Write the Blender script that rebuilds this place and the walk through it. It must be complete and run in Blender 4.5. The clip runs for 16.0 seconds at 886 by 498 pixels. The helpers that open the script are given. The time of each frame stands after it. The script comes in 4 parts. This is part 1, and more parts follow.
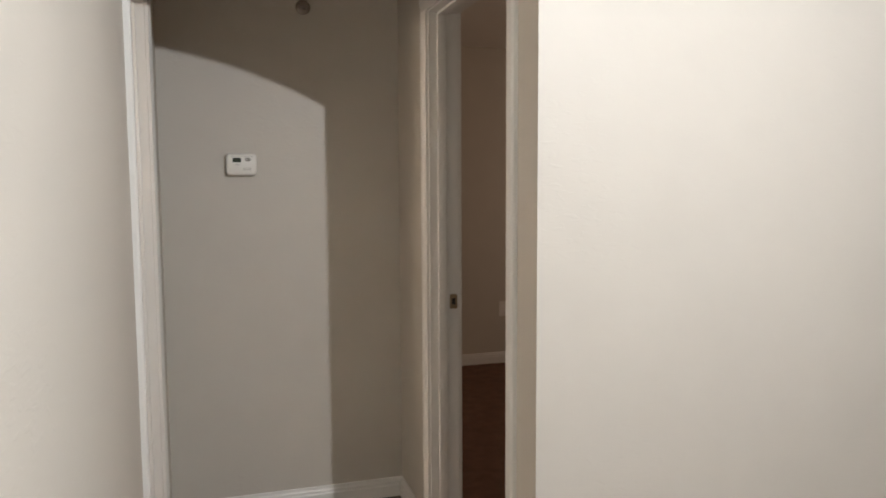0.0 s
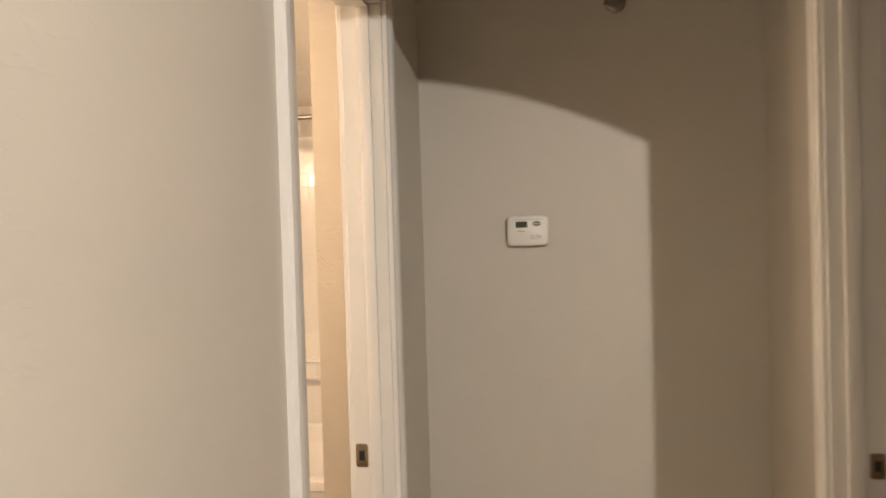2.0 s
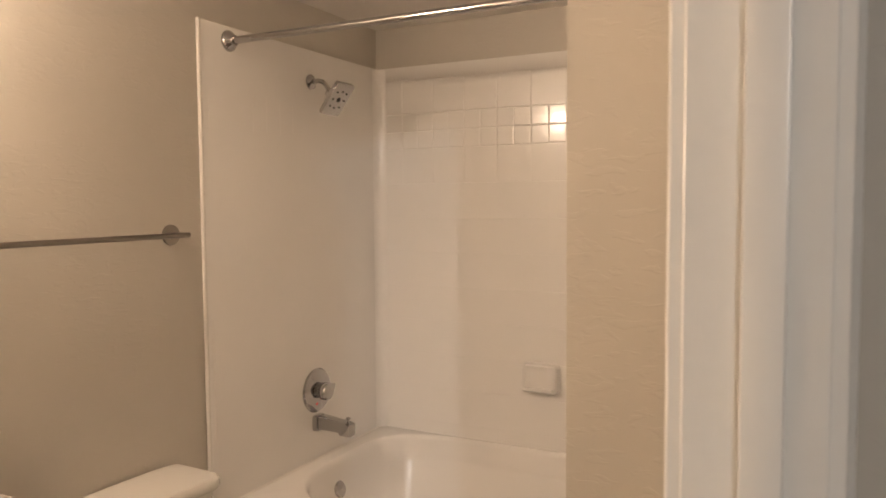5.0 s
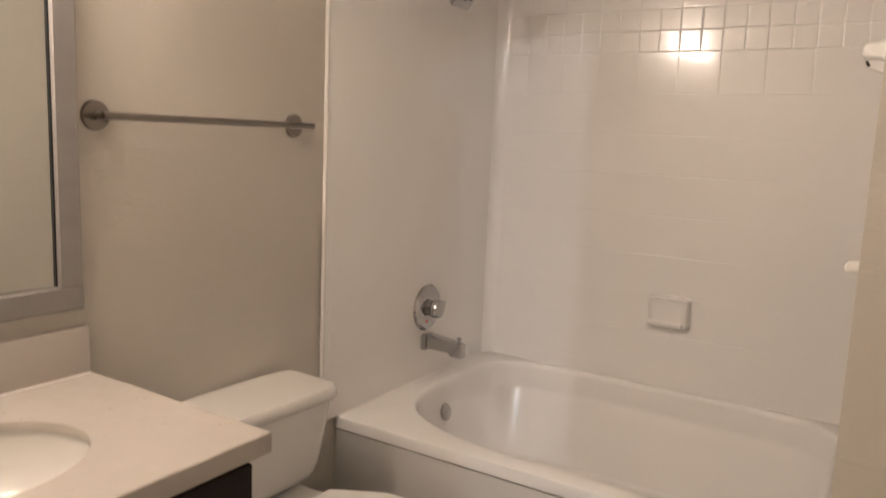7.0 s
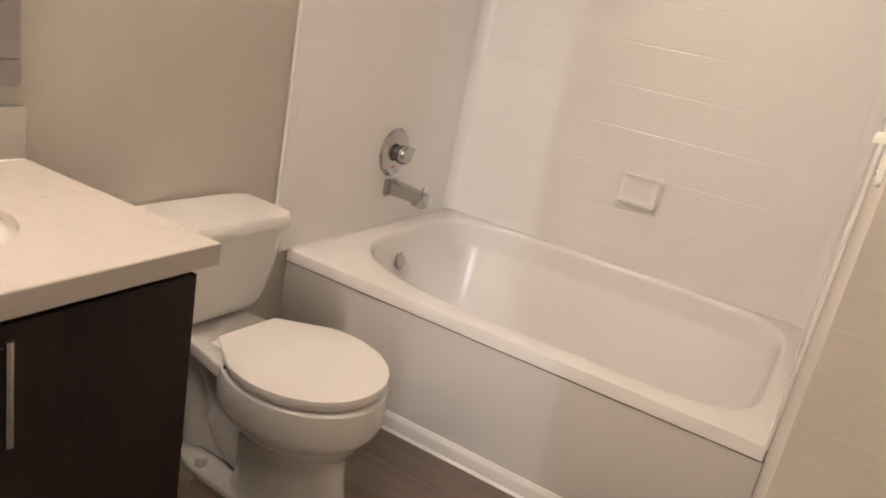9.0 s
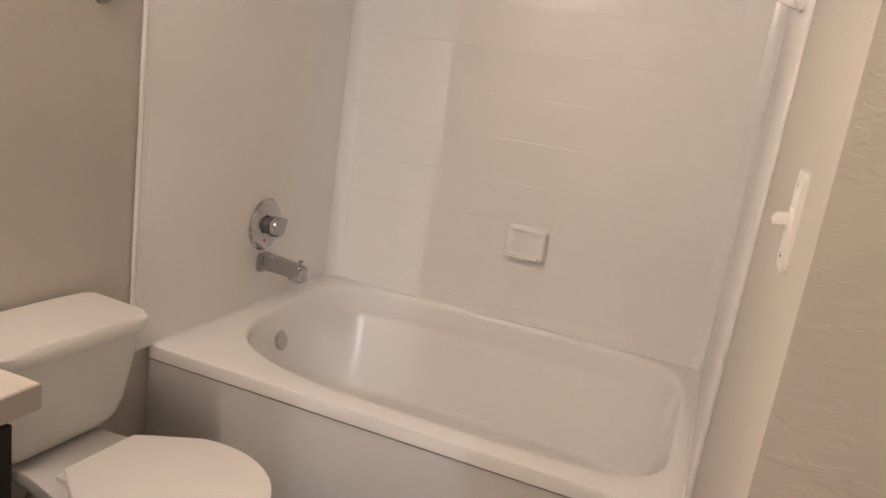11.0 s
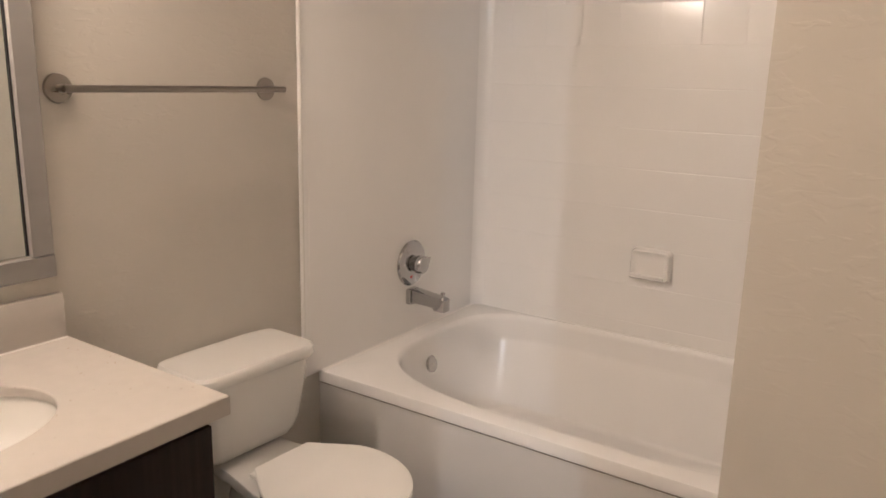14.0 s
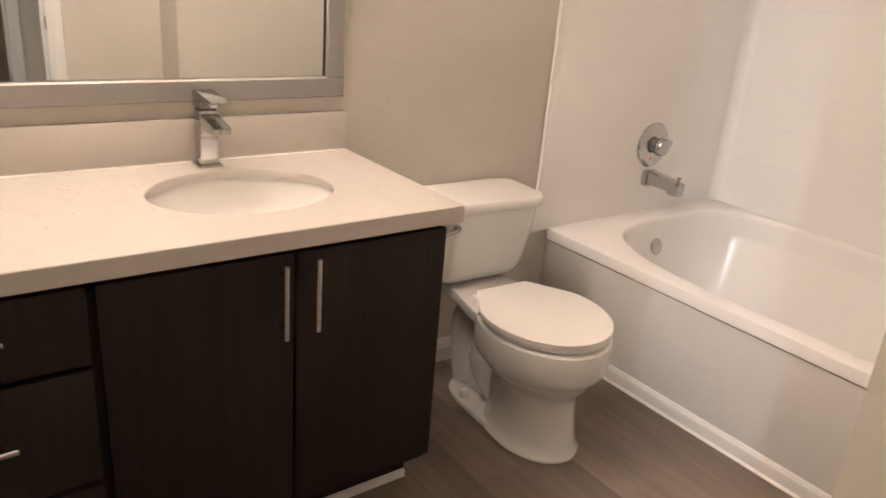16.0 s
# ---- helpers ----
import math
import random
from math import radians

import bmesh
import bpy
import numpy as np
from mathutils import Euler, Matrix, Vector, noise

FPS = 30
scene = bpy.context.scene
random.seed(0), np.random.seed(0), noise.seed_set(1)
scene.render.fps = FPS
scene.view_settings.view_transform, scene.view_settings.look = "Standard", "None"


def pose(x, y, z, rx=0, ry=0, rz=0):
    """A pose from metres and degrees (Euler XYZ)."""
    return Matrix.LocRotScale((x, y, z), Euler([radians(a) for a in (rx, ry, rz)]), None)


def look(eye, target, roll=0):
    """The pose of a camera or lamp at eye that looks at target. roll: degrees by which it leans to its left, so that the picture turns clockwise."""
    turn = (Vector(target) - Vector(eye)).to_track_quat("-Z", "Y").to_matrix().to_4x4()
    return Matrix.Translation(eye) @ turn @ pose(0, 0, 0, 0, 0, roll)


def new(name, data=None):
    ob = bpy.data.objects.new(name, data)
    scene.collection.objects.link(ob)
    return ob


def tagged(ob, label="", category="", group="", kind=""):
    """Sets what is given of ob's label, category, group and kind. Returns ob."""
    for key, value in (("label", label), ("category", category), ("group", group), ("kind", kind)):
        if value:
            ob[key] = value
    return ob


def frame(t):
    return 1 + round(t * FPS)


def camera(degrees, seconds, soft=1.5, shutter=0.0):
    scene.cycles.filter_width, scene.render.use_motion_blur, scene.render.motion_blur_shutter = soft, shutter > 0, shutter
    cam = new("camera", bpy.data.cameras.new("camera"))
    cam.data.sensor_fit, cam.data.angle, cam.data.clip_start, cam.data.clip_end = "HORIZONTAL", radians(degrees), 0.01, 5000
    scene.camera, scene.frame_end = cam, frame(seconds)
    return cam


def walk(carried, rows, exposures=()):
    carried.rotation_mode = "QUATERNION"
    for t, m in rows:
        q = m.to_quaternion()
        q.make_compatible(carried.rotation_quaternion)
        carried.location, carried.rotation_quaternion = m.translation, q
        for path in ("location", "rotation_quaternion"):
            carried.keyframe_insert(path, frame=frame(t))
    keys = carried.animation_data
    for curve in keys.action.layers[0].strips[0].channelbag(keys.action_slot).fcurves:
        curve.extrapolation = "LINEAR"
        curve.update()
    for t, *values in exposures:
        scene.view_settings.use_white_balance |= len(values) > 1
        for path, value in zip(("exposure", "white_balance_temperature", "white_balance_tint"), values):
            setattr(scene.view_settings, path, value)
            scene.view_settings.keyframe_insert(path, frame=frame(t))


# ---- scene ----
cam = camera(61.5, 16.0, soft=1.6, shutter=0.35)
PATH = [
    (0, (2.037, -4.083, 1.427), (2.625, -2.179, 1.247), -0.3),
    (0.5, (2.149, -3.950, 1.448), (2.608, -2.010, 1.280), -0.3),
    (1, (2.247, -3.718, 1.422), (2.584, -1.752, 1.279), 0.2),
    (1.5, (2.306, -3.433, 1.470), (2.222, -1.438, 1.370), -0.7),
    (2, (2.252, -3.094, 1.498), (1.938, -1.120, 1.459), -1.7),
    (2.5, (2.274, -2.748, 1.502), (1.737, -0.822, 1.484), -2.5),
    (3, (2.247, -2.490, 1.514), (1.458, -0.653, 1.472), -1.1),
    (3.5, (2.142, -2.314, 1.500), (1.272, -0.515, 1.429), -2.0),
    (3.7, (2.076, -2.290, 1.492), (1.225, -0.484, 1.399), -2.2),
    (4.3, (1.985, -2.07, 1.498), (1.12, -0.27, 1.398), -1.4),
    (5.1, (1.81, -1.905, 1.474), (0.9, -0.125, 1.34), -0.3),
    (5.8, (1.722, -1.863, 1.450), (0.797, -0.100, 1.256), 0.8),
    (6, (1.671, -1.864, 1.439), (0.730, -0.107, 1.277), 0.5),
    (6.5, (1.576, -1.861, 1.437), (0.550, -0.153, 1.261), 0.2),
    (7, (1.54, -1.832, 1.361), (0.494, -0.153, 1.068), 2.4),
    (7.5, (1.518, -1.821, 1.303), (0.505, -0.154, 0.863), 7.0),
    (8, (1.503, -1.82, 1.245), (0.531, -0.16, 0.697), 11.8),
    (8.5, (1.489, -1.802, 1.233), (0.567, -0.144, 0.599), 13.2),
    (9, (1.47, -1.766, 1.268), (0.597, -0.078, 0.647), 11.2),
    (9.5, (1.45, -1.714, 1.303), (0.639, 0.024, 0.734), 8.9),
    (10, (1.417, -1.64, 1.318), (0.729, 0.162, 0.788), 8.2),
    (10.2, (1.4, -1.615, 1.318), (0.76, 0.206, 0.794), 8.5),
    (12.3, (1.422, -1.597, 1.407), (0.696, 0.227, 1.023), 6.7),
    (12.5, (1.403, -1.612, 1.433), (0.611, 0.181, 1.037), 6.6),
    (13, (1.492, -1.685, 1.444), (0.513, 0.013, 1.046), 4.0),
    (13.5, (1.589, -1.74, 1.451), (0.548, -0.083, 1.038), 1.7),
    (14, (1.67, -1.778, 1.423), (0.599, -0.15, 0.977), 1.5),
    (14.5, (1.725, -1.809, 1.375), (0.581, -0.248, 0.869), 3.4),
    (15, (1.792, -1.838, 1.338), (0.488, -0.44, 0.749), 6.0),
    (15.5, (1.831, -1.89, 1.307), (0.432, -0.628, 0.635), 7.0),
    (16, (1.857, -1.903, 1.321), (0.375, -0.764, 0.608), 4.8),
]
walk(cam, [(t, look(eye, target, roll)) for t, eye, target, roll in PATH],
     exposures=[(0.0, -0.14, 5750, 10), (0.5, -0.14, 5850, 11), (1.0, -0.08, 5900, 10), (1.5, 0.0, 6500, 12), (2.0, 0.05, 6800, 13), (3.7, -0.27, 6900, 15), (5.8, -0.66, 5850, 12),
                (7.0, -0.58, 5520, 11), (8.5, -0.14, 5480, 11), (10.0, -0.34, 5460, 12), (12.5, -0.57, 5460, 12), (13.5, -0.52, 5460, 12), (15.0, -0.16, 5420, 12), (16.0, 0.03, 5480, 13)])

# ---- plan ----
WEST = 0.0            # vanity and faucet wall
NORTH = 1.03          # wall behind the tub
EAST = 1.499          # wall at the foot of the tub
WING = -0.868         # end wall of the hall and of the bathroom recess
DOOR_IN, DOOR_OUT = 1.735, 1.838
SOUTH = -2.12
HALL_E = 2.829
ARCH = -2.337
CEIL_B, CEIL = 2.26, 2.44
RIM = 0.436
TY = -0.438           # middle of the toilet

# ---- world and light ----
world = bpy.data.worlds.new("world")
scene.world = world
world.use_nodes = True
wn = world.node_tree
sky = wn.nodes.new("ShaderNodeTexSky")
sky.sky_type = 'NISHITA'
sky.sun_disc = False
sky.sun_elevation = radians(4)
wn.links.new(sky.outputs[0], wn.nodes["Background"].inputs[0])
wn.nodes["Background"].inputs[1].default_value = 0.05

HALL_LAMP = (3.177, -3.918, 2.268)
hl = bpy.data.lights.new("ceiling_lamp_light", 'POINT')
hl.energy, hl.color, hl.shadow_soft_size = 135, (1.0, 0.95, 0.865), 0.015
new("ceiling_lamp_light", hl).location = HALL_LAMP

wl = bpy.data.lights.new("bedroom_window_light", 'AREA')
wl.shape, wl.size, wl.size_y, wl.energy, wl.color = 'RECTANGLE', 1.2, 1.2, 14.0, (1.0, 0.68, 0.45)
new("bedroom_window_light", wl).matrix_world = look((5.97, -0.4, 1.5), (3.0, -0.4, 0.9))

BULB = (1.0, 0.75, 0.53)
BULB_POWER = 345.0


# ---- materials ----
def material(name, color, rough=0.5, metal=0.0, grain=0.06, scale=12.0, bump=0.0, bump_scale=180.0, spec=0.5, coat=0.0, stretch=(1, 1, 1), per_piece=0.0):
    m = bpy.data.materials.new(name)
    m.use_nodes = True
    nt = m.node_tree
    p = nt.nodes["Principled BSDF"]
    tc = nt.nodes.new("ShaderNodeTexCoord")
    mp = nt.nodes.new("ShaderNodeMapping")
    mp.inputs["Scale"].default_value = stretch
    nt.links.new(tc.outputs["Object"], mp.inputs[0])
    n1 = nt.nodes.new("ShaderNodeTexNoise")
    n1.inputs["Scale"].default_value, n1.inputs["Detail"].default_value = scale, 6
    n2 = nt.nodes.new("ShaderNodeTexNoise")
    n2.inputs["Scale"].default_value, n2.inputs["Detail"].default_value = scale * 0.13, 3
    nt.links.new(mp.outputs[0], n1.inputs[0])
    nt.links.new(mp.outputs[0], n2.inputs[0])
    add = nt.nodes.new("ShaderNodeMath")
    add.operation = 'ADD'
    nt.links.new(n1.outputs[0], add.inputs[0])
    nt.links.new(n2.outputs[0], add.inputs[1])
    ramp = nt.nodes.new("ShaderNodeMapRange")
    ramp.inputs[1].default_value, ramp.inputs[2].default_value = 0.6, 1.4
    ramp.inputs[3].default_value, ramp.inputs[4].default_value = 1 - grain, 1 + grain
    nt.links.new(add.outputs[0], ramp.inputs[0])
    value = ramp.outputs[0]
    if per_piece:
        info = nt.nodes.new("ShaderNodeObjectInfo")
        r2 = nt.nodes.new("ShaderNodeMapRange")
        r2.inputs[3].default_value, r2.inputs[4].default_value = 1 - per_piece, 1 + per_piece
        nt.links.new(info.outputs["Random"], r2.inputs[0])
        mu = nt.nodes.new("ShaderNodeMath")
        mu.operation = 'MULTIPLY'
        nt.links.new(value, mu.inputs[0])
        nt.links.new(r2.outputs[0], mu.inputs[1])
        value = mu.outputs[0]
    mix = nt.nodes.new("ShaderNodeVectorMath")
    mix.operation = 'SCALE'
    mix.inputs[0].default_value = color
    nt.links.new(value, mix.inputs["Scale"])
    nt.links.new(mix.outputs[0], p.inputs["Base Color"])
    rr = nt.nodes.new("ShaderNodeMapRange")
    rr.inputs[3].default_value, rr.inputs[4].default_value = rough * 0.85, min(1, rough * 1.2)
    nt.links.new(n1.outputs[0], rr.inputs[0])
    nt.links.new(rr.outputs[0], p.inputs["Roughness"])
    p.inputs["Metallic"].default_value = metal
    p.inputs["Specular IOR Level"].default_value = spec
    p.inputs["Coat Weight"].default_value = coat
    p.inputs["Coat Roughness"].default_value = 0.05
    if bump:
        nb = nt.nodes.new("ShaderNodeTexNoise")
        nb.inputs["Scale"].default_value, nb.inputs["Detail"].default_value = bump_scale, 4
        nt.links.new(mp.outputs[0], nb.inputs[0])
        b = nt.nodes.new("ShaderNodeBump")
        b.inputs["Strength"].default_value, b.inputs["Distance"].default_value = 1.0, bump
        nt.links.new(nb.outputs[0], b.inputs["Height"])
        nt.links.new(b.outputs[0], p.inputs["Normal"])
    return m


def wall_paint(name, color, depth):
    """Rolled paint over a thin skip-trowel texture."""
    m = material(name, color, rough=0.5, grain=0.03, scale=6, spec=0.4)
    nt = m.node_tree
    p = nt.nodes["Principled BSDF"]
    tc = nt.nodes.new("ShaderNodeTexCoord")
    mp = nt.nodes.new("ShaderNodeMapping")
    mp.inputs["Scale"].default_value = (1, 1, 2.4)
    nt.links.new(tc.outputs["Object"], mp.inputs[0])
    n1 = nt.nodes.new("ShaderNodeTexNoise")
    n1.inputs["Scale"].default_value, n1.inputs["Detail"].default_value = 26, 5
    n1.inputs["Distortion"].default_value = 0.6
    n2 = nt.nodes.new("ShaderNodeTexNoise")
    n2.inputs["Scale"].default_value, n2.inputs["Detail"].default_value = 170, 2
    nt.links.new(mp.outputs[0], n1.inputs[0])
    nt.links.new(tc.outputs["Object"], n2.inputs[0])
    cut = nt.nodes.new("ShaderNodeMapRange")
    cut.interpolation_type = 'SMOOTHSTEP'
    cut.inputs[1].default_value, cut.inputs[2].default_value = 0.52, 0.62
    nt.links.new(n1.outputs[0], cut.inputs[0])
    s = nt.nodes.new("ShaderNodeMath")
    s.operation = 'MULTIPLY_ADD'
    s.inputs[1].default_value = 0.16
    nt.links.new(n2.outputs[0], s.inputs[0])
    nt.links.new(cut.outputs[0], s.inputs[2])
    b = nt.nodes.new("ShaderNodeBump")
    b.inputs["Strength"].default_value, b.inputs["Distance"].default_value = 0.8, depth
    nt.links.new(s.outputs[0], b.inputs["Height"])
    nt.links.new(b.outputs[0], p.inputs["Normal"])
    return m


def quartz(name):
    """Pale quartz with scattered darker and lighter chips."""
    m = material(name, (0.505, 0.472, 0.428), rough=0.24, grain=0.03, scale=30)
    nt = m.node_tree
    p = nt.nodes["Principled BSDF"]
    src = p.inputs["Base Color"].links[0].from_socket
    tc = nt.nodes.new("ShaderNodeTexCoord")
    v = nt.nodes.new("ShaderNodeTexVoronoi")
    v.inputs["Scale"].default_value = 75
    nt.links.new(tc.outputs["Object"], v.inputs["Vector"])
    n = nt.nodes.new("ShaderNodeTexNoise")
    n.inputs["Scale"].default_value = 9
    nt.links.new(tc.outputs["Object"], n.inputs[0])
    lim = nt.nodes.new("ShaderNodeMapRange")
    lim.inputs[1].default_value, lim.inputs[2].default_value = 0.42, 0.7
    lim.inputs[3].default_value, lim.inputs[4].default_value = 0.04, 0.26
    nt.links.new(n.outputs[0], lim.inputs[0])
    lt = nt.nodes.new("ShaderNodeMath")
    lt.operation = 'LESS_THAN'
    nt.links.new(v.outputs["Distance"], lt.inputs[0])
    nt.links.new(lim.outputs[0], lt.inputs[1])
    sep = nt.nodes.new("ShaderNodeSeparateColor")
    nt.links.new(v.outputs["Color"], sep.inputs[0])
    pick = nt.nodes.new("ShaderNodeMath")
    pick.operation = 'GREATER_THAN'
    pick.inputs[1].default_value = 0.80
    nt.links.new(sep.outputs[0], pick.inputs[0])
    both = nt.nodes.new("ShaderNodeMath")
    both.operation = 'MULTIPLY'
    nt.links.new(lt.outputs[0], both.inputs[0])
    nt.links.new(pick.outputs[0], both.inputs[1])
    mx = nt.nodes.new("ShaderNodeMix")
    mx.data_type = 'RGBA'
    nt.links.new(both.outputs[0], mx.inputs[0])
    nt.links.new(src, mx.inputs[6])
    mx.inputs[7].default_value = (0.38, 0.33, 0.26, 1)
    nt.links.new(mx.outputs[2], p.inputs["Base Color"])
    return m


def glow(name, color, strength):
    m = bpy.data.materials.new(name)
    m.use_nodes = True
    p = m.node_tree.nodes["Principled BSDF"]
    p.inputs["Base Color"].default_value = (0.9, 0.88, 0.85, 1)
    p.inputs["Emission Color"].default_value = (*color, 1)
    p.inputs["Emission Strength"].default_value = strength
    return m


PAINT = wall_paint("greige_wall_paint", (0.56, 0.526, 0.466), 0.00032)
PAINT_HALL = wall_paint("greige_hall_paint", (0.56, 0.526, 0.466), 0.00018)
CEIL_PAINT = wall_paint("ceiling_paint", (0.74, 0.71, 0.66), 0.0004)
TRIM = material("white_trim_paint", (0.74, 0.73, 0.70), rough=0.32, grain=0.02, scale=20, bump=0.0002, bump_scale=60)
ACRYLIC = material("white_acrylic", (0.87, 0.855, 0.83), rough=0.16, grain=0.015, scale=5, bump=0.0005, bump_scale=5, coat=0.1)
TILE = material("moulded_tile_acrylic", (0.87, 0.855, 0.83), rough=0.14, grain=0.012, scale=5, bump=0.0002, bump_scale=7, coat=0.2)
TUB = material("white_tub_acrylic", (0.87, 0.855, 0.83), rough=0.22, grain=0.01, scale=5)
# same acrylic as the tub, darkened to put the apron's shade in the colour
APRON_SHADED = material("shaded_white_apron_acrylic", (0.66, 0.645, 0.62), rough=0.08, grain=0.02, scale=5, bump=0.0003, bump_scale=4, coat=0.3)
PORCELAIN = material("white_porcelain", (0.72, 0.705, 0.67), rough=0.10, grain=0.01, scale=5, coat=0.5)
SEAT = material("white_plastic", (0.80, 0.78, 0.74), rough=0.34, grain=0.02, scale=8)
CHROME = material("chrome", (0.47, 0.465, 0.465), rough=0.08, metal=1.0, grain=0.02)
NICKEL = material("brushed_nickel", (0.28, 0.255, 0.225), rough=0.28, metal=1.0, grain=0.08, scale=60, stretch=(1, 0.05, 1))
STEEL = material("satin_steel_handle", (0.62, 0.60, 0.57), rough=0.25, metal=1.0, grain=0.05, scale=60)
BRASS = material("worn_strike_plate", (0.34, 0.27, 0.19), rough=0.35, metal=1.0, grain=0.15, scale=40)
ESPRESSO = material("espresso_laminate", (0.0175, 0.0125, 0.0094), rough=0.5, spec=0.16, grain=0.5, scale=26, bump=0.0003, bump_scale=80, stretch=(1, 3, 0.12))
SEAM = material("brown_seam", (0.13, 0.095, 0.07), rough=0.7)
CHROME_SATIN = material("satin_chrome", (0.46, 0.455, 0.45), rough=0.2, metal=1.0, grain=0.03)
GAP = material("dark_gap", (0.01, 0.009, 0.008), rough=0.8)
QUARTZ = quartz("speckled_quartz")
FRAME_GREY = material("grey_brushed_frame", (0.285, 0.27, 0.255), rough=0.45, metal=0.3, grain=0.08, scale=30, stretch=(1, 0.2, 1))
PLANK = material("brown_vinyl_plank", (0.175, 0.136, 0.106), rough=0.36, grain=0.3, scale=16, bump=0.0004, bump_scale=70, stretch=(0.16, 2.2, 1), per_piece=0.22)
SUBFLOOR = material("floor_joint", (0.03, 0.022, 0.017), rough=0.8)
CARPET = material("brown_carpet", (0.17, 0.085, 0.05), rough=0.95, grain=0.3, scale=90, bump=0.006, bump_scale=300)
CLAD = material("thermostat_plastic", (0.76, 0.74, 0.69), rough=0.4, grain=0.02)
LCD = material("dark_lcd", (0.05, 0.06, 0.045), rough=0.15, grain=0.05)
INK = material("grey_print", (0.20, 0.19, 0.17), rough=0.6)
RED = material("red_dot", (0.5, 0.03, 0.03), rough=0.3)
RUBBER = material("black_rubber", (0.02, 0.02, 0.02), rough=0.5)
BRAID = material("braided_hose", (0.4, 0.39, 0.38), rough=0.4, metal=0.8, grain=0.3, scale=200)
CAULK = material("white_caulk", (0.78, 0.76, 0.72), rough=0.4)
mirror_glass = bpy.data.materials.new("mirror_glass")
mirror_glass.use_nodes = True
mp_ = mirror_glass.node_tree.nodes["Principled BSDF"]
mp_.inputs["Metallic"].default_value, mp_.inputs["Roughness"].default_value = 1.0, 0.015
mp_.inputs["Base Color"].default_value = (0.86, 0.88, 0.86, 1)
BULB_GLASS = glow("lit_bulb_glass", BULB, BULB_POWER)


# ---- mesh helpers ----
def mesh_object(name, bm, mat, parent=None, smooth=False):
    me = bpy.data.meshes.new(name)
    bmesh.ops.recalc_face_normals(bm, faces=bm.faces)
    bm.to_mesh(me)
    bm.free()
    me.materials.append(mat)
    if smooth:
        me.shade_smooth()
        me.set_sharp_from_angle(angle=radians(38))
    ob = new(name, me)
    if parent:
        ob.parent = parent
    return ob


def part(name, bm, mat, parent, label="", smooth=True):
    ob = mesh_object(name, bm, mat, parent, smooth)
    if label:
        tagged(ob, label)
    return ob


def thing(name, label, category, place=(0, 0, 0), group="", kind=""):
    ob = new(name)
    ob.empty_display_size = 0.05
    ob.location = place
    return tagged(ob, label, category, group, kind)


def local(bm, place):
    """World coordinates to those of a thing that stands at place."""
    bmesh.ops.translate(bm, vec=-Vector(place), verts=bm.verts)
    return bm


def boxes(*spans, bevel=0.0, seg=2):
    bm = bmesh.new()
    for x0, x1, y0, y1, z0, z1 in spans:
        m = Matrix.Translation(((x0 + x1) / 2, (y0 + y1) / 2, (z0 + z1) / 2)) @ Matrix.Diagonal((abs(x1 - x0), abs(y1 - y0), abs(z1 - z0), 1))
        bmesh.ops.create_cube(bm, size=1, matrix=m)
    if bevel:
        bmesh.ops.bevel(bm, geom=bm.edges[:], offset=bevel, segments=seg, profile=0.6, affect='EDGES')
    return bm


def prism(outline, p0, p1, u, v, bevel=0.0):
    """The outline, in u and v, drawn out from p0 to p1."""
    bm = bmesh.new()
    p0, p1, u, v = Vector(p0), Vector(p1), Vector(u), Vector(v)
    a = [bm.verts.new(p0 + u * s + v * t) for s, t in outline]
    b = [bm.verts.new(p1 + u * s + v * t) for s, t in outline]
    n = len(outline)
    for i in range(n):
        bm.faces.new((a[i], a[(i + 1) % n], b[(i + 1) % n], b[i]))
    bm.faces.new(a[::-1])
    bm.faces.new(b)
    if bevel:
        caps = [e for e in bm.edges if (e.verts[0] in a) == (e.verts[1] in a)]
        bmesh.ops.bevel(bm, geom=caps, offset=bevel, segments=3, profile=0.5, affect='EDGES')
    return bm


def loft(rings, cap0=True, cap1=True):
    bm = bmesh.new()
    vs = [[bm.verts.new(p) for p in r] for r in rings]
    n = len(rings[0])
    for a, b in zip(vs, vs[1:]):
        for i in range(n):
            bm.faces.new((a[i], a[(i + 1) % n], b[(i + 1) % n], b[i]))
    if cap0:
        bm.faces.new(vs[0][::-1])
    if cap1:
        bm.faces.new(vs[-1])
    return bm


def lathe(profile, base, axis, n=28):
    """Profile of (radius, height along axis) turned about axis from base."""
    axis = Vector(axis).normalized()
    a = axis.orthogonal().normalized()
    b = axis.cross(a)
    base = Vector(base)
    rings = [[base + axis * h + (a * math.cos(k) + b * math.sin(k)) * max(r, 1e-5) for k in (2 * math.pi * i / n for i in range(n))] for r, h in profile]
    return loft(rings)


def tube(points, radius, n=14):
    """A round bar along points; radius may be a list."""
    pts = [Vector(p) for p in points]
    rad = radius if isinstance(radius, (list, tuple)) else [radius] * len(pts)
    rings, side = [], None
    for i, p in enumerate(pts):
        d = (pts[min(i + 1, len(pts) - 1)] - pts[max(i - 1, 0)]).normalized()
        side = d.orthogonal().normalized() if side is None else (side - d * side.dot(d)).normalized()
        up = d.cross(side)
        rings.append([p + (side * math.cos(2 * math.pi * k / n) + up * math.sin(2 * math.pi * k / n)) * rad[i] for k in range(n)])
    return loft(rings)


